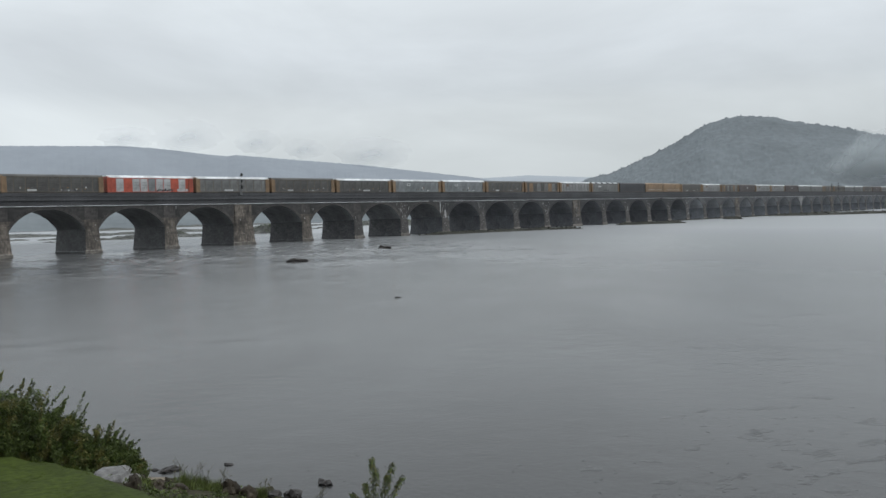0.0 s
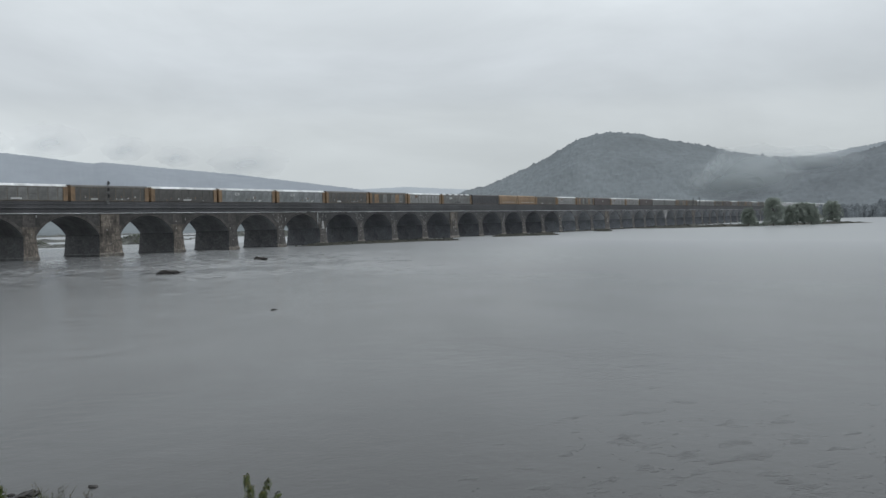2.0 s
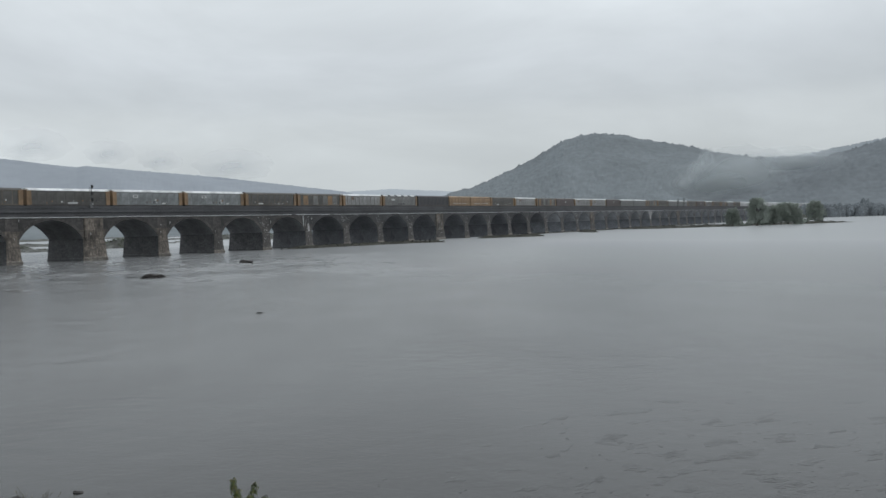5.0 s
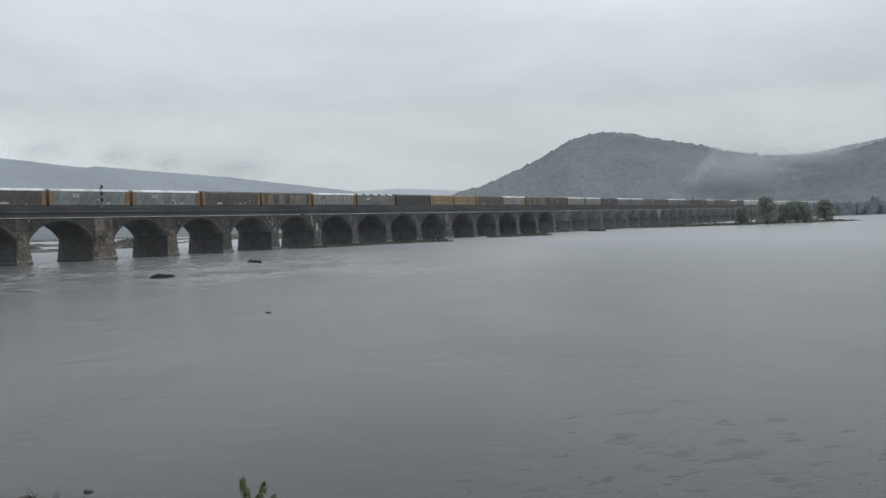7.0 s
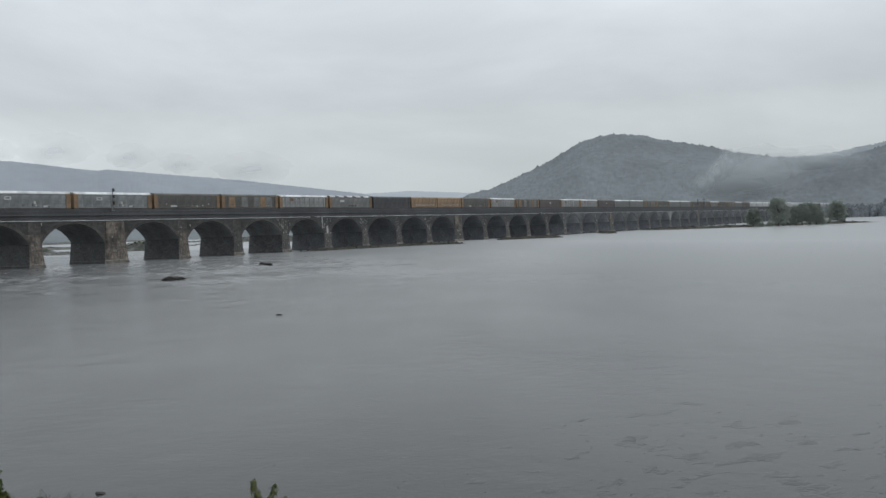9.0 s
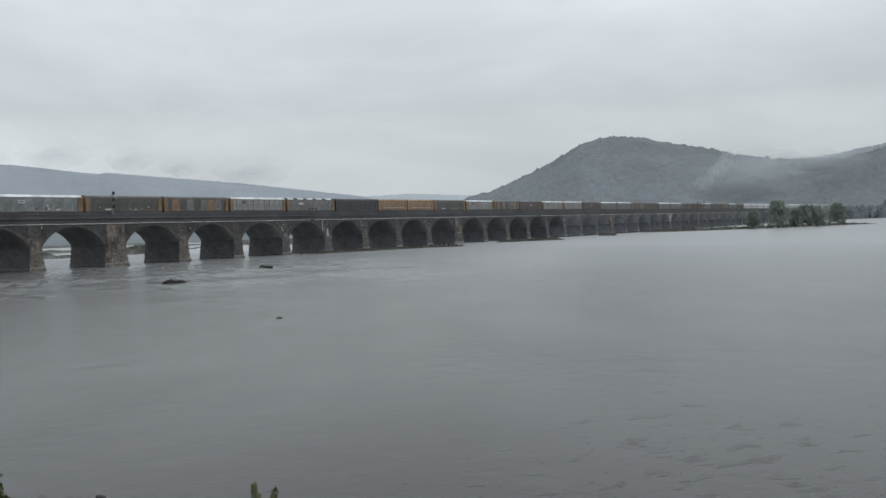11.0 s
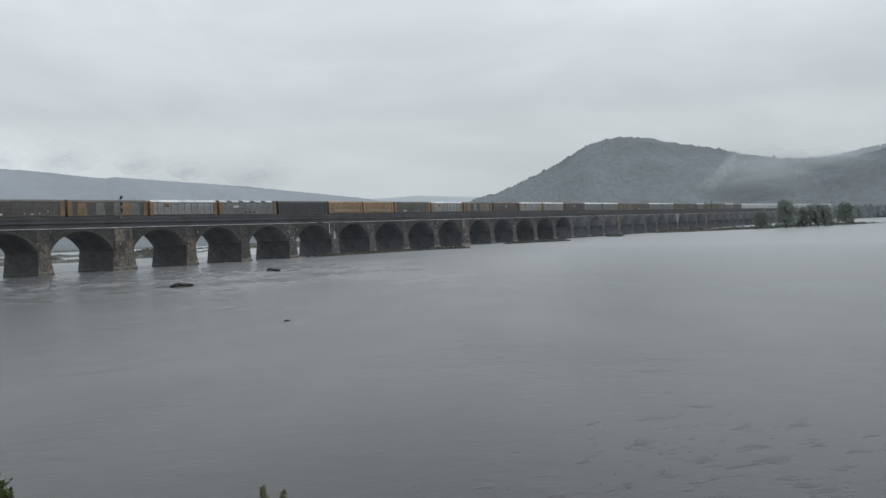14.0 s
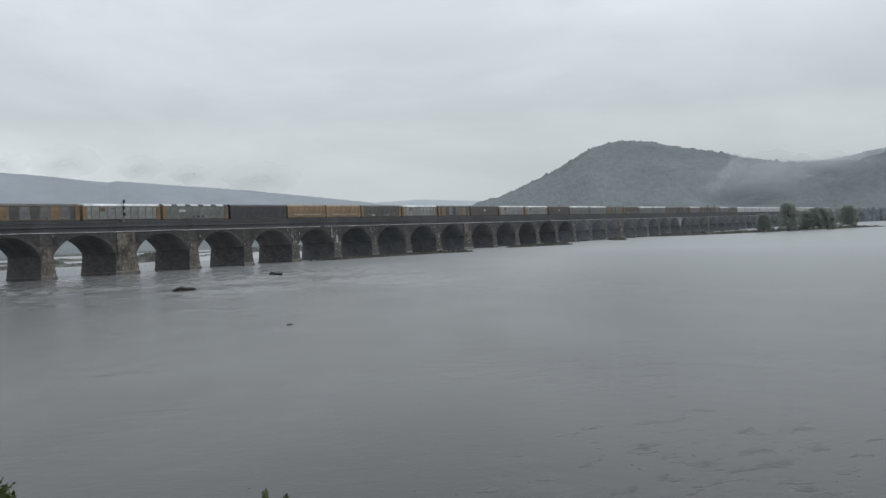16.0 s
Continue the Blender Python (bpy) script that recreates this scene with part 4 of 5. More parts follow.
def autorack(label, panels, ends, roof, posts=None, length=27.3, notched=False, marks=(), height=5.75):
    """A tall enclosed car carrier: sill, side sheets between posts, end posts and doors, roof, trucks."""
    car = thing("autorack_car", label, "rail car", "train of car carriers")
    n = len(panels)
    half, low, wide = length / 2, 1.02, 1.52
    cell = length / n
    # sill and body core
    part("sill", shared(("sill", length), lambda: Shape().box(-half, half, -wide, wide, 0.72, low, 0.03).box(-half * 0.66, half * 0.66, -1.1, 1.1, 0.30, 0.73), SILL, "sill"), None, car)
    part("body", shared(("core", length), lambda: Shape().box(-half + 0.25, half - 0.25, -wide + 0.10, wide - 0.10, low, 4.86), SILL, "body"), None, car)
    # side sheets on both sides
    for i, tint in enumerate(panels):
        me = panel_mesh(cell - 0.12, tint)
        part("side_panel", me, None, car, at=pose(-half + cell * i + 0.06, -wide + 0.03, low + 0.06))
        part("side_panel", me, None, car, at=pose(half - cell * i - 0.06, wide - 0.03, low + 0.06, 0, 0, 180))
    tint = posts or ends

    def posts_shape():
        s = Shape()
        for y in (-1, 1):
            ya, yb = sorted((y * (wide + 0.05), y * (wide - 0.06)))
            for i in range(n + 1):
                s.box(max(-half, -half + cell * i - 0.09), min(half, -half + cell * i + 0.09), ya, yb, low, 4.86)
            s.box(-half, half, ya - 0.01, yb + 0.01, 4.86, 5.02)
            s.box(-half, half, ya - 0.01, yb + 0.01, low - 0.04, low + 0.12)
        return s
    part("side_frame", shared(("posts", n, length, tint), posts_shape, PAINT[tint], "side_frame"), None, car)
    # roof: a low arch with sloping shoulders and cross ribs
    def roof_shape():
        prof = [(-wide - 0.04, 5.02), (wide + 0.04, 5.02), (wide + 0.04, 5.12), (wide - 0.28, height - 0.20), (0.6, height), (-0.6, height), (-wide + 0.28, height - 0.20), (-wide - 0.04, 5.12)]
        s = Shape().bar(-half + 0.02, half - 0.02, prof)
        rib = [(y * 1.006, z + 0.025) for y, z in prof[2:]]
        for i in range(1, 14):
            x = -half + length * i / 14
            s.bar(x - 0.04, x + 0.04, rib)
        return s
    rf = part("roof", shared(("roof", length, roof, height), roof_shape, PAINT[roof], "roof"), None, car)
    if notched:
        for i in range(5):
            x = -half + length * (i + 0.35) / 5
            prof = [(-wide - 0.07, 5.10), (-wide + 0.24, height - 0.16), (-0.6, height + 0.03), (-0.6, height - 0.05), (-wide + 0.27, height - 0.25), (-wide + 0.02, 5.08)]
            part("roof_sheet", shared(("patch", length), lambda: Shape().bar(-1.55, 1.55, [(y, z) for y, z in reversed(prof)]), PAINT["whiteroof"], "roof_sheet"), None, rf, "white replacement roof sheet", at=pose(x, 0, 0))
    # ends: corner posts and folding doors
    for e in (-1, 1):
        turn = pose(e * half, 0, 0, 0, 0, 0 if e > 0 else 180)
        part("end_post", shared(("endpost", ends), lambda: Shape().box(-1.35, 0.10, -wide - 0.09, -wide + 0.14, low - 0.1, 5.06, 0.03), PAINT[ends], "end_post"), None, car, at=turn)
        part("end_post", shared(("endpost2", ends), lambda: Shape().box(-1.35, 0.10, wide - 0.14, wide + 0.09, low - 0.1, 5.06, 0.03), PAINT[ends], "end_post"), None, car, at=turn)
        part("end_door", shared(("door", ends), lambda: Shape().box(-0.12, 0.04, -wide + 0.15, -0.02, low, 4.95, 0.02).box(-0.12, 0.04, 0.02, wide - 0.15, low, 4.95, 0.02), PAINT[ends], "end_door"), None, car, at=turn)
        part("door_hood", shared(("hood", ends), lambda: Shape().box(-0.55, 0.06, -wide + 0.02, wide - 0.02, 5.0, 5.42, 0.12), PAINT[ends], "door_hood"), None, car, "rounded hood over the end doors", at=turn)
        part("ladder", shared(("ladder", ends), lambda: Shape().box(-1.62, -1.57, -wide - 0.13, -wide - 0.09, low, 4.7).box(-1.25, -1.20, -wide - 0.13, -wide - 0.09, low, 4.7).box(-1.62, -1.20, -wide - 0.14, -wide - 0.10, 1.6, 1.65).box(-1.62, -1.20, -wide - 0.14, -wide - 0.10, 2.3, 2.35).box(-1.62, -1.20, -wide - 0.14, -wide - 0.10, 3.0, 3.05).box(-1.62, -1.20, -wide - 0.14, -wide - 0.10, 3.7, 3.75), PAINT["post"], "ladder"), None, car, "steel side ladder", at=turn)
        part("coupler", shared("coupler", lambda: Shape().box(-0.4, 0.62, -0.12, 0.12, 0.72, 0.98, 0.03), TRUCK, "coupler"), None, car, at=turn)
        tr = part("truck", shared("truck", truck_frame, TRUCK, "truck"), None, car, at=pose(e * (half - 3.6), 0, 0))
        for x in (-0.89, 0.89):
            for y in (-0.76, 0.76):
                part("wheel", shared("wheel", wheel_shape, TRUCK, "wheel"), None, tr, at=pose(x, y, 0.46, 0, 0, 0 if y < 0 else 180))
    for i, (x, z, w, h, tint) in enumerate(marks):
        part("marking", shared(("mark", w, h, tint), lambda: Shape().box(-w / 2, w / 2, -0.02, 0.0, 0, h), PAINT[tint], "marking"), None, car, "unreadable painted marking", at=pose(x, -wide - 0.055 - 0.004 * i, z))
    return car


def even(tint, n=9):
    return [tint] * n


def scrawl(seed, n, tints=("mark", "black", "grey", "rust", "maroon")):
    """Painted scrawls along a car's lower side, as plain bars."""
    rnd = random.Random(seed)
    return tuple((rnd.uniform(-9.5, 9.5), rnd.uniform(1.05, 2.1), rnd.uniform(0.15, 0.6), rnd.uniform(0.12, 0.5), rnd.choice(tints)) for _ in range(n))


FLEET = {
    "brown": lambda: autorack("weathered brown car carrier with faded yellow ends on the viaduct", even("brown"), "yellow", "brown", "post", marks=((-6, 1.3, 2.4, 0.5, "mark"), (4, 1.25, 3.0, 0.45, "grey")) + scrawl(1, 26)),
    "red": lambda: autorack("white-panelled car carrier with red ends and red bands", ["red", "white", "red", "white", "white", "slate", "white", "white", "red", "white", "red"], "red", "whiteroof", "red", marks=tuple((1.6 + 0.55 * i, 1.15 + 0.1 * (i % 3), 0.4, 0.5 + 0.12 * (i % 2), "black") for i in range(10)) + tuple((x, z, 1.9, 0.05, "grey") for x in (-9.9, -5.0, -2.5, 2.5, 5.0, 9.9) for z in (2.1, 2.9, 3.7)) + ((8.6, 1.2, 0.9, 0.7, "mark"), (11.4, 1.2, 0.7, 0.7, "mark"))),
    "grey_pale_top": lambda: autorack("grey car carrier with white roof and yellow ends", even("grey"), "yellow", "whiteroof", "post", marks=((-2, 1.3, 3.2, 0.5, "mark"),)),
    "brown_pale_top": lambda: autorack("brown car carrier with white roof and yellow ends", even("brown"), "yellow", "whiteroof", "brown", marks=((1, 1.25, 3.6, 0.5, "mark"),) + scrawl(3, 18)),
    "slate": lambda: autorack("slate grey car carrier with white roof and yellow ends", even("slate"), "yellow", "whiteroof", "slate", marks=((-5.2, 3.3, 2.0, 0.9, "mark"), (-5.2, 3.5, 1.2, 0.5, "slate"), (2.6, 2.2, 0.5, 0.7, "mark"), (3.4, 2.2, 0.6, 0.5, "rust"), (6.0, 1.3, 1.6, 0.4, "mark")) + scrawl(11, 8)),
    "tan": lambda: autorack("brown car carrier patched with tan panels", ["brown", "rust", "brown", "grey", "brown", "grey", "rust", "grey", "brown"], "yellow", "brown", "post", marks=scrawl(2, 18)),
    "silver": lambda: autorack("silver car carrier with white roof and yellow ends", even("silver", 10), "yellow", "whiteroof", "brown", marks=((-7.2, 3.4, 1.9, 1.2, "rust"), (-6.9, 3.5, 1.0, 0.8, "maroon"), (-3.6, 4.2, 1.6, 0.25, "brown"), (-1.4, 4.2, 0.8, 0.25, "brown"))),
    "notched": lambda: autorack("grey car carrier with white sheets along its roof edge", even("grey"), "yellow", "black", "grey", notched=True, marks=((-6, 3.2, 2.6, 0.8, "mark"), (-1.5, 1.25, 1.0, 0.7, "black"), (0.5, 1.25, 1.4, 0.7, "black"), (2.5, 1.25, 1.0, 0.7, "black"))),
    "black": lambda: autorack("charcoal black car carrier, wet and unmarked", even("black", 8), "black", "black", "maroon"),
    "amber": lambda: autorack("short amber yellow car carrier unit with a white dashed stripe", even("amber", 7), "amber", "amber", "amber", length=20.9, marks=tuple((-6.5 + 1.7 * i, 1.9, 1.2, 0.22, "mark") for i in range(9)) + scrawl(7, 12, ("maroon", "rust", "brown"))),
    "maroon": lambda: autorack("dull maroon car carrier with a small white marking", even("maroon"), "maroon", "maroon", "maroon", marks=((0, 3.0, 1.4, 0.8, "mark"),)),
    "silver_plain": lambda: autorack("pale silver car carrier with bright white roof", even("grey", 10), "grey", "whiteroof", "grey", marks=scrawl(5, 5)),
    "white": lambda: autorack("white car carrier with white roof", even("white"), "white", "whiteroof", "white"),
}
# from the head of the train; lengths over couplers
CONSIST = ["slate", "brown", "tan", "brown", "red", "grey_pale_top", "brown", "brown_pale_top", "slate", "slate", "brown", "tan", "silver", "notched", "black",
           "amber", "amber", "brown", "silver", "tan", "maroon", "silver", "silver", "maroon", "silver_plain", "silver_plain", "tan", "brown", "silver_plain", "silver_plain",
           "brown", "maroon", "grey_pale_top", "brown", "tan", "silver_plain", "brown", "white", "white", "white", "white", "white", "white", "white", "white", "white", "white", "white", "white", "white", "white", "white", "white", "white"]
HEAD = 121.9 - 4 * UNIT          # the red car's front coupler is at 121.9 m at the start
SPEED = 12.33
made, front = {}, HEAD
train = []
for kind in CONSIST:
    run = 21.75 if kind == "amber" else UNIT
    at = pose(front + run / 2, TRACK, RAIL_TOP)
    if kind in made:
        car = copy_thing(made[kind], at)
    else:
        made[kind] = car = FLEET[kind]()
        car.matrix_basis = at
    train.append((car, front + run / 2))
    front += run

# ---------------------------------------------------------------- rocks and shoals in the river


def boulder(x, y, rx, ry, rz, seed, label, mat=ROCK, turn=0.0, z=0.0, name="rock"):
    s = lump(rx, ry, rz, 0.55, seed, 14, 22)
    return tagged(part(name, s, mat, at=pose(x, y, z, 0, 0, turn)), label, "rock")


boulder(100.6, 122.2, 1.9, 1.0, 0.62, 3, "low dark wet rock breaking the river surface", turn=-50)
boulder(145.5, 144.6, 1.6, 1.0, 0.75, 8, "rounded dark rock breaking the river surface", turn=-50)


def shoal(points, width, tall, label, seed, mat=SHOAL):
    """A low bar of gravel and grass along a line."""
    s = Shape()
    n = 26
    for i in range(n + 1):
        t = i / n * (len(points) - 1)
        a = min(int(t), len(points) - 2)
        p, q = Vector(points[a]), Vector(points[a + 1])
        c, d = p.lerp(q, t - a), (q - p).normalized()
        side = Vector((-d.y, d.x))
        taper = min(1.0, 9 * min(i, n - i) / n + 0.12)
        for j in range(9):
            u = (j - 4) / 4
            w = width * taper * (1 + 0.5 * noise.noise(Vector((i * 0.4, seed, u > 0))))
            h = (1 - u * u) * tall * (max(0.1, 0.9 + 1.6 * noise.noise(Vector((c.x * 0.09, c.y * 0.09, seed + 2 * u)))) if 9 < width != 26 else 1) * taper * (1 + 0.5 * noise.noise(Vector((i * 0.5, u * 2, seed)))) - 0.12
            s.v.append((c.x + side.x * u * w / 2, c.y + side.y * u * w / 2, h))
    s.f = [(i * 9 + j, i * 9 + j + 1, i * 9 + j + 10, i * 9 + j + 9) for i in range(n) for j in range(8)]
    s.f = [tuple(reversed(f)) for f in s.f]
    return tagged(part("shoal", s, mat), label, "shoal")


UP, ISLET = "low grey gravel shoal with wet grass upstream of the viaduct", "low gravel islet with green brush upstream of the viaduct"
SHOALS = [
    ([(592, 216), (566, 192), (578, 168), (590, 150), (612, 128), (640, 108), (663, 77)], 26, 1.5, "long low grassy river island with a dark muddy edge", 900),
    ([(240, 220), (270, 214), (300, 204), (309, 191)], 7, 1.0, "thin grassy shoal at the foot of the piers", 300),
    ([(365, 208), (378, 199), (392, 185)], 6, 1.2, "thin dark shoal lying off the viaduct", 60),
    ([(492, 208), (480, 199), (470, 190)], 6, 1.2, "small dark shoal lying off the viaduct", 40),
    ([(420, 222), (500, 220), (590, 219), (700, 222), (850, 222)], 5, 0.5, "grassy shallows along the distant pier feet", 900),
    ([(308, 735), (300, 680), (289, 612)], 60, 1.17, UP, 260),
    ([(188, 412), (188, 399)], 7, 0.36, UP, 30),
    ([(324, 632), (314, 574)], 60, 1.08, UP, 160),
    ([(345, 580), (362, 634)], 50, 0.90, UP, 120),
    ([(572, 1120), (546, 950)], 120, 1.44, UP, 300),
    ([(404, 655), (380, 562)], 60, 1.17, UP, 220),
    ([(262, 418), (255, 379)], 30, 0.72, UP, 120),
    ([(762, 1230), (742, 1090)], 130, 1.53, UP, 300),
    ([(256, 408), (268, 417), (280, 417)], 24, 0.68, UP, 90),
    ([(308, 492), (320, 503)], 12, 1.2, ISLET, 120),
    ([(288, 402), (298, 392), (309, 389)], 13, 3.0, ISLET, 420),
    ([(586, 700), (612, 688)], 60, 1.17, UP, 140),
    ([(515, 560), (545, 542)], 34, 3.2, ISLET, 260),
    ([(470, 464), (500, 444)], 30, 2.6, ISLET, 240),
    ([(860, 1160), (980, 1290)], 70, 0.99, UP, 260),
]
rnd = random.Random(63)
for i in range(16):
    a, r, half = radians(rnd.uniform(22, 44)), rnd.uniform(420, 760), rnd.uniform(3, 13)
    SHOALS.append(([(r * math.sin(a) - half * math.cos(a), r * math.cos(a) + half * math.sin(a)), (r * math.sin(a) + half * math.cos(a), r * math.cos(a) - half * math.sin(a))], rnd.uniform(12, 30), rnd.uniform(0.5, 0.8), UP, 24))
# ---------------------------------------------------------------- trees and bushes


def leaf_cloud(centres, count, size, flat=0.5, seed=0, long=1.6):
    """Small leaf-shaped faces scattered through clumps: (x, y, z, radius)."""
    rnd = random.Random(seed)
    s = Shape()
    for _ in range(count):
        cx, cy, cz, r = rnd.choice(centres)
        d = Vector((rnd.gauss(0, 1), rnd.gauss(0, 1), rnd.gauss(0, 1))).normalized() * r * rnd.random() ** 0.4
        p = Vector((cx, cy, cz)) + d
        a = Vector((rnd.gauss(0, 1), rnd.gauss(0, 1), rnd.gauss(0, flat))).normalized()
        b = a.orthogonal().normalized()
        b.rotate(Matrix.Rotation(rnd.random() * 6.28, 3, a))
        k = size * rnd.uniform(0.6, 1.3)
        a, b = a * k * long / 2, b * k / 2
        s.add([p - a, p + b, p + a, p - b], [(0, 1, 2, 3)])
    return s


def tree(x, y, z, tall, spread, seed, label):
    rnd = random.Random(seed)
    ob = thing("tree", label, "tree", "trees on the river island", at=pose(x, y, z))
    trunk = Shape().tube([(0, 0, -0.8), (0.1, 0, tall * 0.2), (-0.15, 0.1, tall * 0.45), (0.1, 0, tall * 0.8)], [0.02 * tall, 0.017 * tall, 0.012 * tall, 0.004 * tall], 8)
    clumps = []
    for i in range(320):
        t = rnd.random() ** 0.85
        rad = spread * (math.sin(math.pi * (0.26 + 0.66 * t)) ** 0.6) * rnd.random() ** 0.4 * rnd.uniform(0.75, 1.12)
        an = rnd.uniform(0, 6.28)
        c = (rad * math.cos(an), rad * math.sin(an), tall * (0.07 + 0.82 * t))
        clumps.append((*c, spread * rnd.uniform(0.08, 0.19)))
        if i % 16 == 0:
            trunk.tube([(0, 0, c[2] * 0.55), (c[0] * 0.5, c[1] * 0.5, c[2] * 0.85), c], [0.009 * tall, 0.006 * tall, 0.002 * tall], 5)
    for _ in range(3):
        clumps.append((rnd.uniform(-0.4, 0.4) * spread, rnd.uniform(-0.4, 0.4) * spread, tall * rnd.uniform(0.88, 0.97), spread * 0.13))
    part("trunk", trunk, BARK, ob)
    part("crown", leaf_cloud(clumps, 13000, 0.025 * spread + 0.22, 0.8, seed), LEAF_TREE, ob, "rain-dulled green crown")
    return ob


for i, (x, y, tall, spread) in enumerate(((577, 139, 11.6, 5.2), (565, 121.0, 18.2, 7.0), (587, 115, 12.6, 5.4), (592, 112, 13.8, 5.8), (598, 108.5, 14.3, 5.8), (602, 105.5, 13.6, 5.4), (655, 101, 15.6, 7.0))):
    tree(x, y, 1.0, tall, spread, 20 + i, "leafy willow-like tree on the low river island")


for i, (line, width, tall, label, tufts) in enumerate(SHOALS):
    bar = shoal(line, width, tall, label, i + 1, GRAVEL if label in (UP, ISLET) else SHOAL)
    rnd, spots = random.Random(i), [(*line[0], 0.2, 0.3)]
    for v in bar.data.vertices:
        if v.co.z > 0.25 * tall and rnd.random() < 0.8:
            spots.append((v.co.x, v.co.y, v.co.z, 0.22 * tall + rnd.random() * 0.3))
    tagged(part("growth", leaf_cloud(spots, tufts * (1 if label == UP else 3), 0.45, 1.0, i, 1.6), LEAF_ISLET if label == ISLET else LEAF_SHOAL, bar, "tangled wet grass and low brush"), kind="stuff")

# brush on the island between the trees
rnd = random.Random(41)
for x, y in ((571, 128), (576, 124), (579, 121), (582, 119), (584, 117.5), (608, 103), (614, 106), (620, 105), (627, 107), (634, 106), (643, 105), (572, 134), (648, 97)):
    ob = thing("shrub", "low ragged brush between the island trees", "shrub", "brush on the river island", at=pose(x, y, 0.8))
    blobs = [(rnd.uniform(-3.4, 3.4), rnd.uniform(-2, 2), rnd.uniform(0.2, 1.9), rnd.uniform(0.5, 1.1)) for _ in range(12)]
    part("stem_bundle", Shape().tube([(0, 0, -0.6), (0.2, 0.1, 0.8), (0.1, 0, 1.6)], [0.09, 0.06, 0.02], 5), BARK, ob)
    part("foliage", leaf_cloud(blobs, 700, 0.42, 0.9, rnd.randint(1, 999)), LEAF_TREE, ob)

# woods on the far bank, from behind the viaduct's end along the river bend
rnd, W = random.Random(9), Shape()
for _ in range(900):
    a = rnd.uniform(76.5, 96)
    r = rnd.uniform(1300, 1430) if a > 79.3 else rnd.uniform(1330, 1420)
    size, tall = rnd.uniform(4, 8), rnd.uniform(11, 16) + 7 * noise.noise(Vector((a * 0.9, 2, 0))) + 0.03 * (r - 1300)
    m = lump(size, size, tall, 0.30, rnd.randint(1, 400), 10, 14, -0.1)
    W.add([(px + r * math.sin(radians(a)), py + r * math.cos(radians(a)), pz) for px, py, pz in m.v], m.f)
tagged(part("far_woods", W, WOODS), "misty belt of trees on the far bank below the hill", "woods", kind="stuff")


def bush(x, y, z, tall, spread, seed, label, count, leaf, sprigs, name="bush", body=True):
    """A shrub: a leafy mass, and sprigs with leaves along them that stand out of it."""
    rnd = random.Random(seed)
    ob = thing(name, label, "bush", at=pose(x, y, z))
    stems, along, mass, olive, olive_mass = Shape(), [], [], [], []
    for i in range(sprigs):
        an, out = rnd.uniform(0, 6.28), spread * rnd.random() ** 0.6
        bx, by = out * math.cos(an), out * math.sin(an)
        h = tall * rnd.uniform(0.72, 1.12) * (1 - 0.45 * (out / spread) ** 2)
        foot, mid = Vector((bx * 0.5, by * 0.5, -0.35)), Vector((bx * 0.8, by * 0.8, h * 0.55))
        tip = Vector((bx * 1.1 + rnd.uniform(0.0, 0.26) * tall, by * 1.1 + rnd.uniform(-0.12, 0.05) * tall, h))
        stems.tube([foot, mid, tip], [0.011, 0.008, 0.003], 5)
        for j in range(40):
            t = (j + rnd.random()) / 40
            q = mid.lerp(tip, t) if body else foot.lerp(mid, min(1, t * 2)).lerp(tip, max(0, t * 2 - 1))
            (olive if i % 4 == 0 else along).append((*q, 0.03 + 0.09 * (1 - t) if body else 0.03 + 0.05 * (1 - t)))
    if body:
        for _ in range(170):
            an, out, t = rnd.uniform(0, 6.28), spread * rnd.random() ** 0.5, rnd.random() ** 0.8
            k = (1 - 0.55 * (out / spread) ** 2) * (0.75 + 0.25 * noise.noise(Vector((out * math.cos(an) * 2.3, out * math.sin(an) * 2.3, seed))))
            (olive_mass if rnd.random() < 0.22 else mass).append((out * math.cos(an), out * math.sin(an), 0.05 + t * tall * 1.04 * k, rnd.uniform(0.10, 0.24)))
    part("stem_bundle", stems, STEM, ob)
    part("foliage", leaf_cloud(along + mass * 50 if body else along, count, leaf, 1.2, seed, 2.2), LEAF, ob, "dark green leaves")
    if olive:
        part("tip_foliage", leaf_cloud(olive + olive_mass * 40, count // 4, leaf, 1.2, seed + 1, 2.2), LEAF_OLIVE, ob, "olive and brownish leaf tips")
    return ob


def on_bank(x, y):
    return bank_height(x, y) - 0.03


for x, y, tall, spread, seed in ((9.4, 26.2, 3.0, 1.15, 1), (10.4, 25.0, 2.65, 1.0, 2), (11.0, 23.9, 2.2, 0.95, 3), (8.0, 27.4, 3.15, 1.25, 5), (11.6, 23.0, 1.65, 0.8, 4), (12.0, 22.4, 1.05, 0.6, 6)):
    bush(x, y, on_bank(x, y), tall, spread, seed, "dense leafy shrub at the edge of the lawn above the shore", 30000, 0.031, 26)


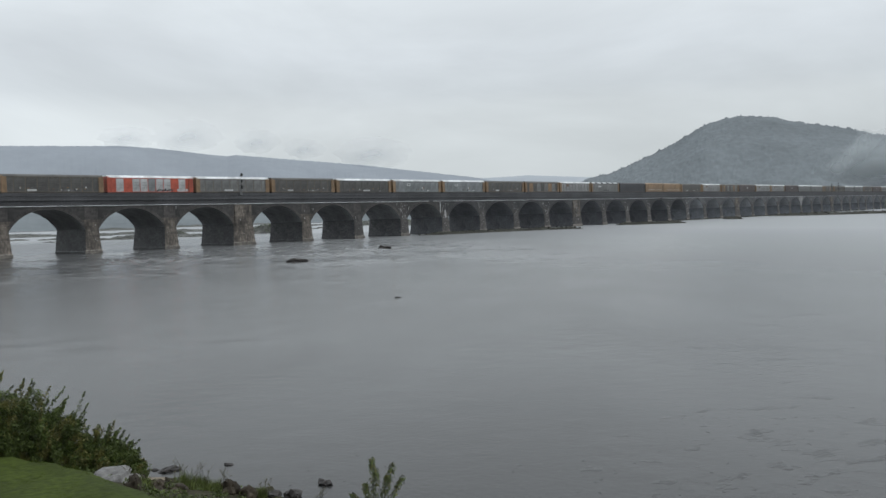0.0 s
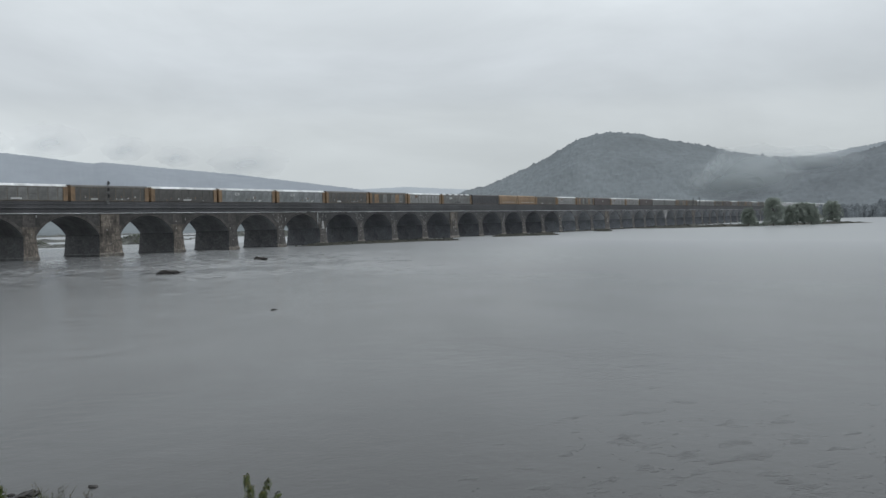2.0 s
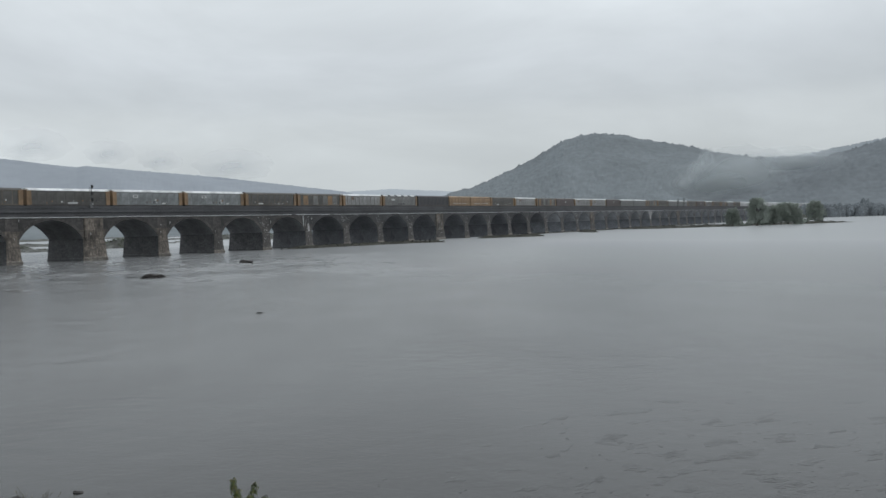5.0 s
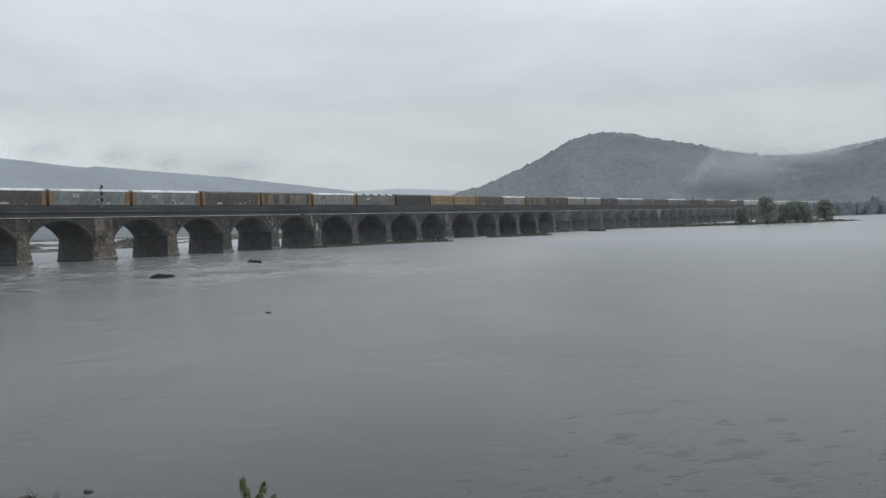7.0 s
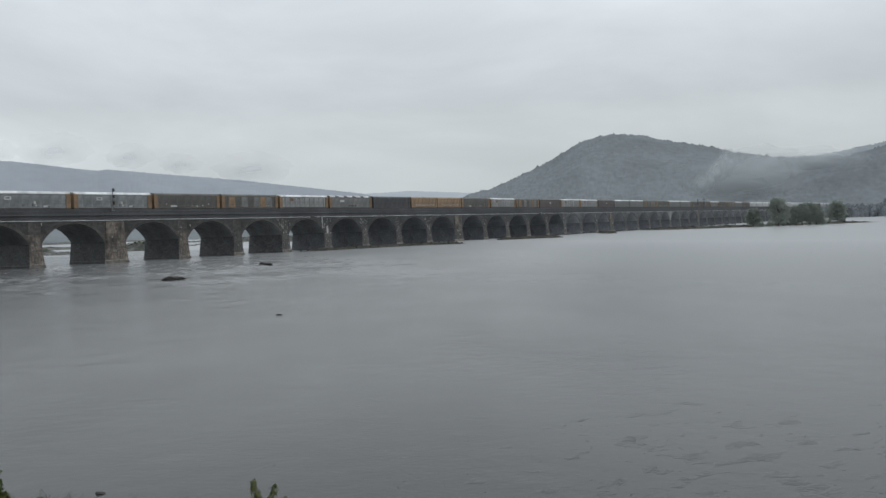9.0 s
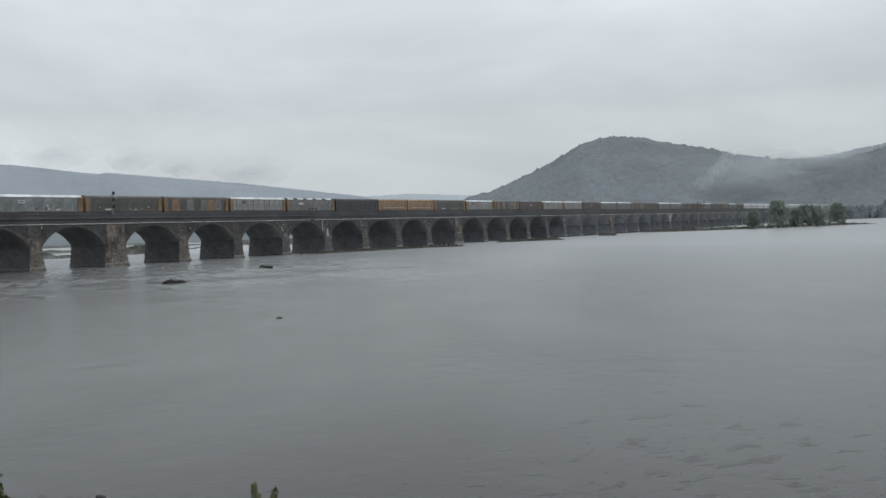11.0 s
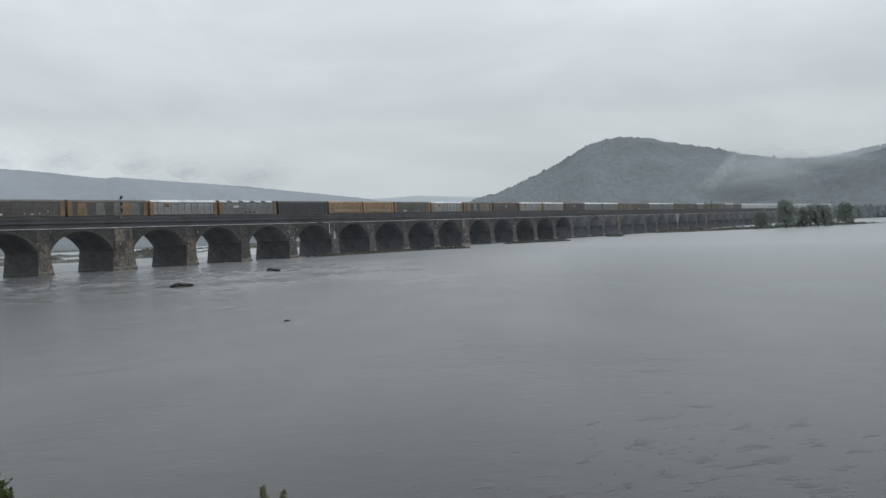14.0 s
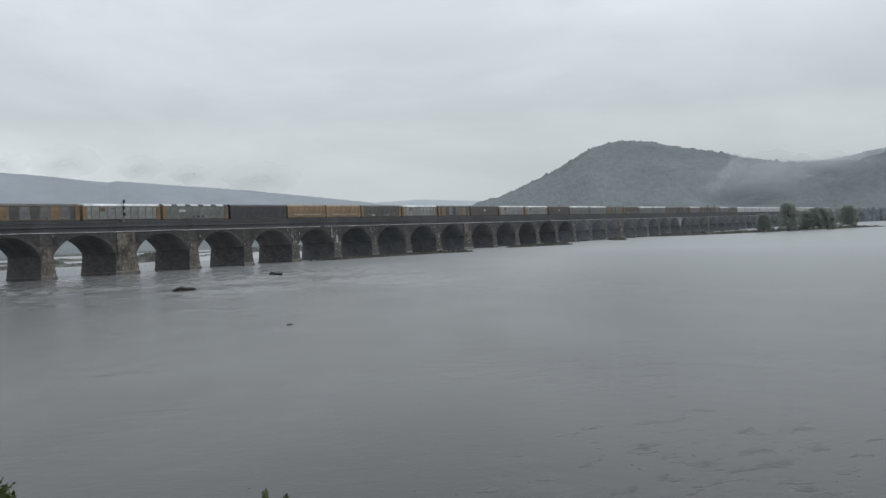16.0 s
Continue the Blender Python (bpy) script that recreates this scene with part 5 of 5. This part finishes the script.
def sapling(x, y, z, tips, label):
    """Willow shoots from one root, each a plume of narrow hanging leaves."""
    rnd = random.Random(17)
    ob = thing("sapling", label, "sapling", at=pose(x, y, z))
    for k, (tx, ty, tz) in enumerate(tips):
        tip = Vector((tx, ty, tz))
        path = [Vector((0.25 * tx, 0.25 * ty, -0.3)), Vector((0.55 * tx, 0.55 * ty, 0.45 * tz)), Vector((0.85 * tx, 0.85 * ty, 0.8 * tz)), tip]
        part("stem", Shape().tube(path, [0.013, 0.010, 0.006, 0.003], 6), STEM, ob)
        pale, deep = Shape(), Shape()
        for i in range(330):
            t = rnd.random() ** 0.8
            j = min(2, int(t * 3))
            q = path[j].lerp(path[j + 1], t * 3 - j)
            an, reach = rnd.uniform(0, 6.28), 0.03 + 0.13 * (1 - 0.6 * t) * rnd.random()
            q = q + Vector((reach * math.cos(an), reach * math.sin(an), rnd.uniform(-0.02, 0.04)))
            down = Vector((0.5 * math.cos(an), 0.5 * math.sin(an), -rnd.uniform(0.5, 1.3))).normalized() * rnd.uniform(0.05, 0.09)
            side = Vector((-math.sin(an), math.cos(an), rnd.uniform(-0.3, 0.3))).normalized() * rnd.uniform(0.012, 0.020)
            (pale if rnd.random() < 0.28 else deep).add([q, q + 0.45 * down + side, q + down, q + 0.45 * down - side], [(0, 1, 2, 3)])
        part("foliage", deep, LEAF, ob, "narrow dark green leaves")
        part("young_foliage", pale, LEAF_OLIVE, ob, "yellowish young leaves")
    return ob


def tall_weeds(x, y, z, high, wide, seed, label):
    """Rank grass and thin seed stalks in one tuft."""
    rnd = random.Random(seed)
    ob = thing("weeds", label, "weeds", "weeds on the shore", at=pose(x, y, z))
    blades, stalks = Shape(), Shape()
    for _ in range(420):
        an, out = rnd.uniform(0, 6.28), wide * rnd.random() ** 0.6
        b = Vector((out * math.cos(an), out * math.sin(an), -0.05))
        tip = b + Vector((rnd.gauss(0, 0.10), rnd.gauss(0, 0.10), high * rnd.uniform(0.25, 0.6) * (1.1 - 0.5 * out / wide)))
        w = Vector((-math.sin(an), math.cos(an), 0)) * rnd.uniform(0.006, 0.012)
        mid = b.lerp(tip, 0.55) + Vector((0, 0, 0.04))
        blades.add([b - w, b + w, mid + 0.8 * w, mid - 0.8 * w, tip], [(0, 1, 2, 3), (3, 2, 4)])
    for _ in range(4):
        an, out = rnd.uniform(0, 6.28), wide * rnd.random()
        b = Vector((out * math.cos(an), out * math.sin(an), -0.05))
        tip = b + Vector((rnd.uniform(-0.15, 0.35), rnd.uniform(-0.25, 0.15), high * rnd.uniform(0.5, 1.0)))
        bow = b.lerp(tip, 0.6) + Vector((rnd.gauss(0, 0.05), rnd.gauss(0, 0.05), 0))
        stalks.tube([b, bow, tip], [0.006, 0.005, 0.003], 4)
        for i in range(4):
            q = b.lerp(bow, rnd.uniform(0.4, 1.0)) if i % 2 else bow.lerp(tip, rnd.uniform(0.1, 0.8))
            twig = q + Vector((rnd.gauss(0, 0.09), rnd.gauss(0, 0.09), rnd.uniform(0.08, 0.22)))
            stalks.tube([q, twig], [0.004, 0.002], 4)
            for _ in range(6):
                r = q.lerp(twig, rnd.uniform(0.4, 1.0))
                d = Vector((rnd.gauss(0, 1), rnd.gauss(0, 1), 0.8)).normalized() * rnd.uniform(0.02, 0.06)
                e = d.orthogonal().normalized() * 0.007
                stalks.add([r, r + 0.5 * d + e, r + d, r + 0.5 * d - e], [(0, 1, 2, 3)])
    part("blades", blades, WEED, ob, "long green grass blades")
    part("seed_stalks", stalks, STEM, ob, "thin brown seed stalks")
    return ob


SHOOTS = ((-0.03, 0.03, 1.50), (0.06, -0.02, 1.20), (0.36, -0.35, 1.34), (0.24, -0.28, 1.05), (0.54, -0.53, 0.97), (-0.18, 0.16, 0.85), (-0.42, 0.40, 0.60))
sapling(15.6, 16.16, 0.05, SHOOTS, "upright willow saplings growing from the shore")
for x, y, high, wide, seed in ((13.15, 21.15, 1.25, 0.42, 12), (13.5, 20.95, 1.05, 0.40, 13), (13.85, 20.7, 0.75, 0.34, 14), (11.25, 20.2, 0.62, 0.34, 15), (14.7, 19.75, 0.75, 0.10, 16), (15.75, 18.6, 0.45, 0.14, 18), (12.0, 22.0, 0.6, 0.30, 19), (12.45, 22.35, 0.6, 0.36, 20), (12.15, 21.75, 0.7, 0.3, 21)):
    tall_weeds(x, y, on_bank(x, y), high, wide, seed, "tuft of tall rank grass among the shore stones")
# rough growth on the slope between lawn and water
rnd = random.Random(31)
spots = []
while len(spots) < 260:
    x, y = rnd.uniform(9.3, 15.5), rnd.uniform(15, 25)
    if lawn_x(y) + 0.5 < x < shore_x(y) - 0.5 and noise.noise(Vector((x, y, 0)) * 0.9) > -0.15:
        spots.append((x, y, bank_height(x, y) + 0.03, rnd.uniform(0.08, 0.18)))
tagged(part("undergrowth", leaf_cloud(spots, 9000, 0.034, 1.0, 8, 2.2), LEAF), "low weeds and grass on the rough shore slope", "undergrowth", kind="stuff")

# ---------------------------------------------------------------- shore stones
boulder(10.66, 20.5, 0.78, 0.46, 0.32, 23, "large pale flat boulder at the lawn's edge", PALEROCK, 20, on_bank(10.66, 20.5) - 0.14)
for i, (x, y, r, k) in enumerate(((10.78, 19.62, 0.24, 1.0), (12.55, 21.9, 0.36, 0.7), (12.95, 22.25, 0.30, 0.8), (13.45, 22.7, 0.40, 0.8), (14.74, 24.5, 0.33, 0.32), (14.46, 24.9, 0.13, 0.4), (13.8, 22.95, 0.20, 0.5),
                                   (14.05, 20.4, 0.32, 1.0), (14.42, 19.97, 0.28, 0.95), (15.04, 19.75, 0.28, 0.5), (15.34, 19.15, 0.32, 0.75), (16.69, 19.35, 0.24, 0.5), (16.19, 23.43, 0.16, 0.35),
                                   (11.7, 21.0, 0.28, 0.9), (12.2, 20.9, 0.25, 0.6), (11.9, 20.5, 0.3, 0.6), (12.4, 20.4, 0.34, 0.5))):
    boulder(x, y, r, r * 0.75, r * k, 40 + i, "brownish wet stone at the water's edge", SHORESTONE if on_bank(x, y) > 0 else ROCK, 40 * i, max(0.0, on_bank(x, y)))

log = tagged(part("driftwood", Shape().tube([(-0.3, 0, 0.0), (-0.1, 0.03, 0.07), (0.15, 0, 0.05), (0.32, -0.05, 0.0)], [0.03, 0.06, 0.05, 0.02], 8), ROCK, at=pose(59.3, 57.4, 0, 0, 0, -40)), "short dark snag of driftwood in open water", "driftwood")
plank = tagged(part("plank", Shape().box(-0.45, 0.45, -0.09, 0.09, 0, 0.05, 0.01), PALEWOOD, at=pose(12.15, 21.35, bank_height(12.15, 21.35) + 0.16, 8, 6, -35)), "pale weathered board washed up among stones", "plank")

# ---------------------------------------------------------------- grass on the lawn
rnd = random.Random(5)
G = Shape()
for _ in range(34000):
    x, y = rnd.uniform(5, 11), rnd.uniform(15, 26)
    if x > lawn_x(y) + 0.3:
        continue
    z, a, h = bank_height(x, y) - 0.02, rnd.uniform(0, 6.28), rnd.uniform(0.015, 0.045)
    w = 0.004
    dx, dy = w * math.cos(a), w * math.sin(a)
    lx, ly = rnd.uniform(-0.03, 0.03), rnd.uniform(-0.03, 0.03)
    G.add([(x - dx, y - dy, z), (x + dx, y + dy, z), (x + lx, y + ly, z + h)], [(0, 1, 2)])
tagged(part("grass", G, BLADE), "short bright green lawn grass", "grass", kind="stuff")


# ---------------------------------------------------------------- what moves
def motions():
    """The train rolls towards the near bank at an even pace."""
    times = (0.0, 0.1, 0.2, 0.5, 1.5, 3.0, 5.0, 7.0, 9.0, 11.0, 13.0, 14.5, 15.5, 15.8, 15.9, 16.0)
    for car, start in train:
        walk(car, [(t, pose(start - SPEED * t, TRACK, RAIL_TOP)) for t in times])


motions()
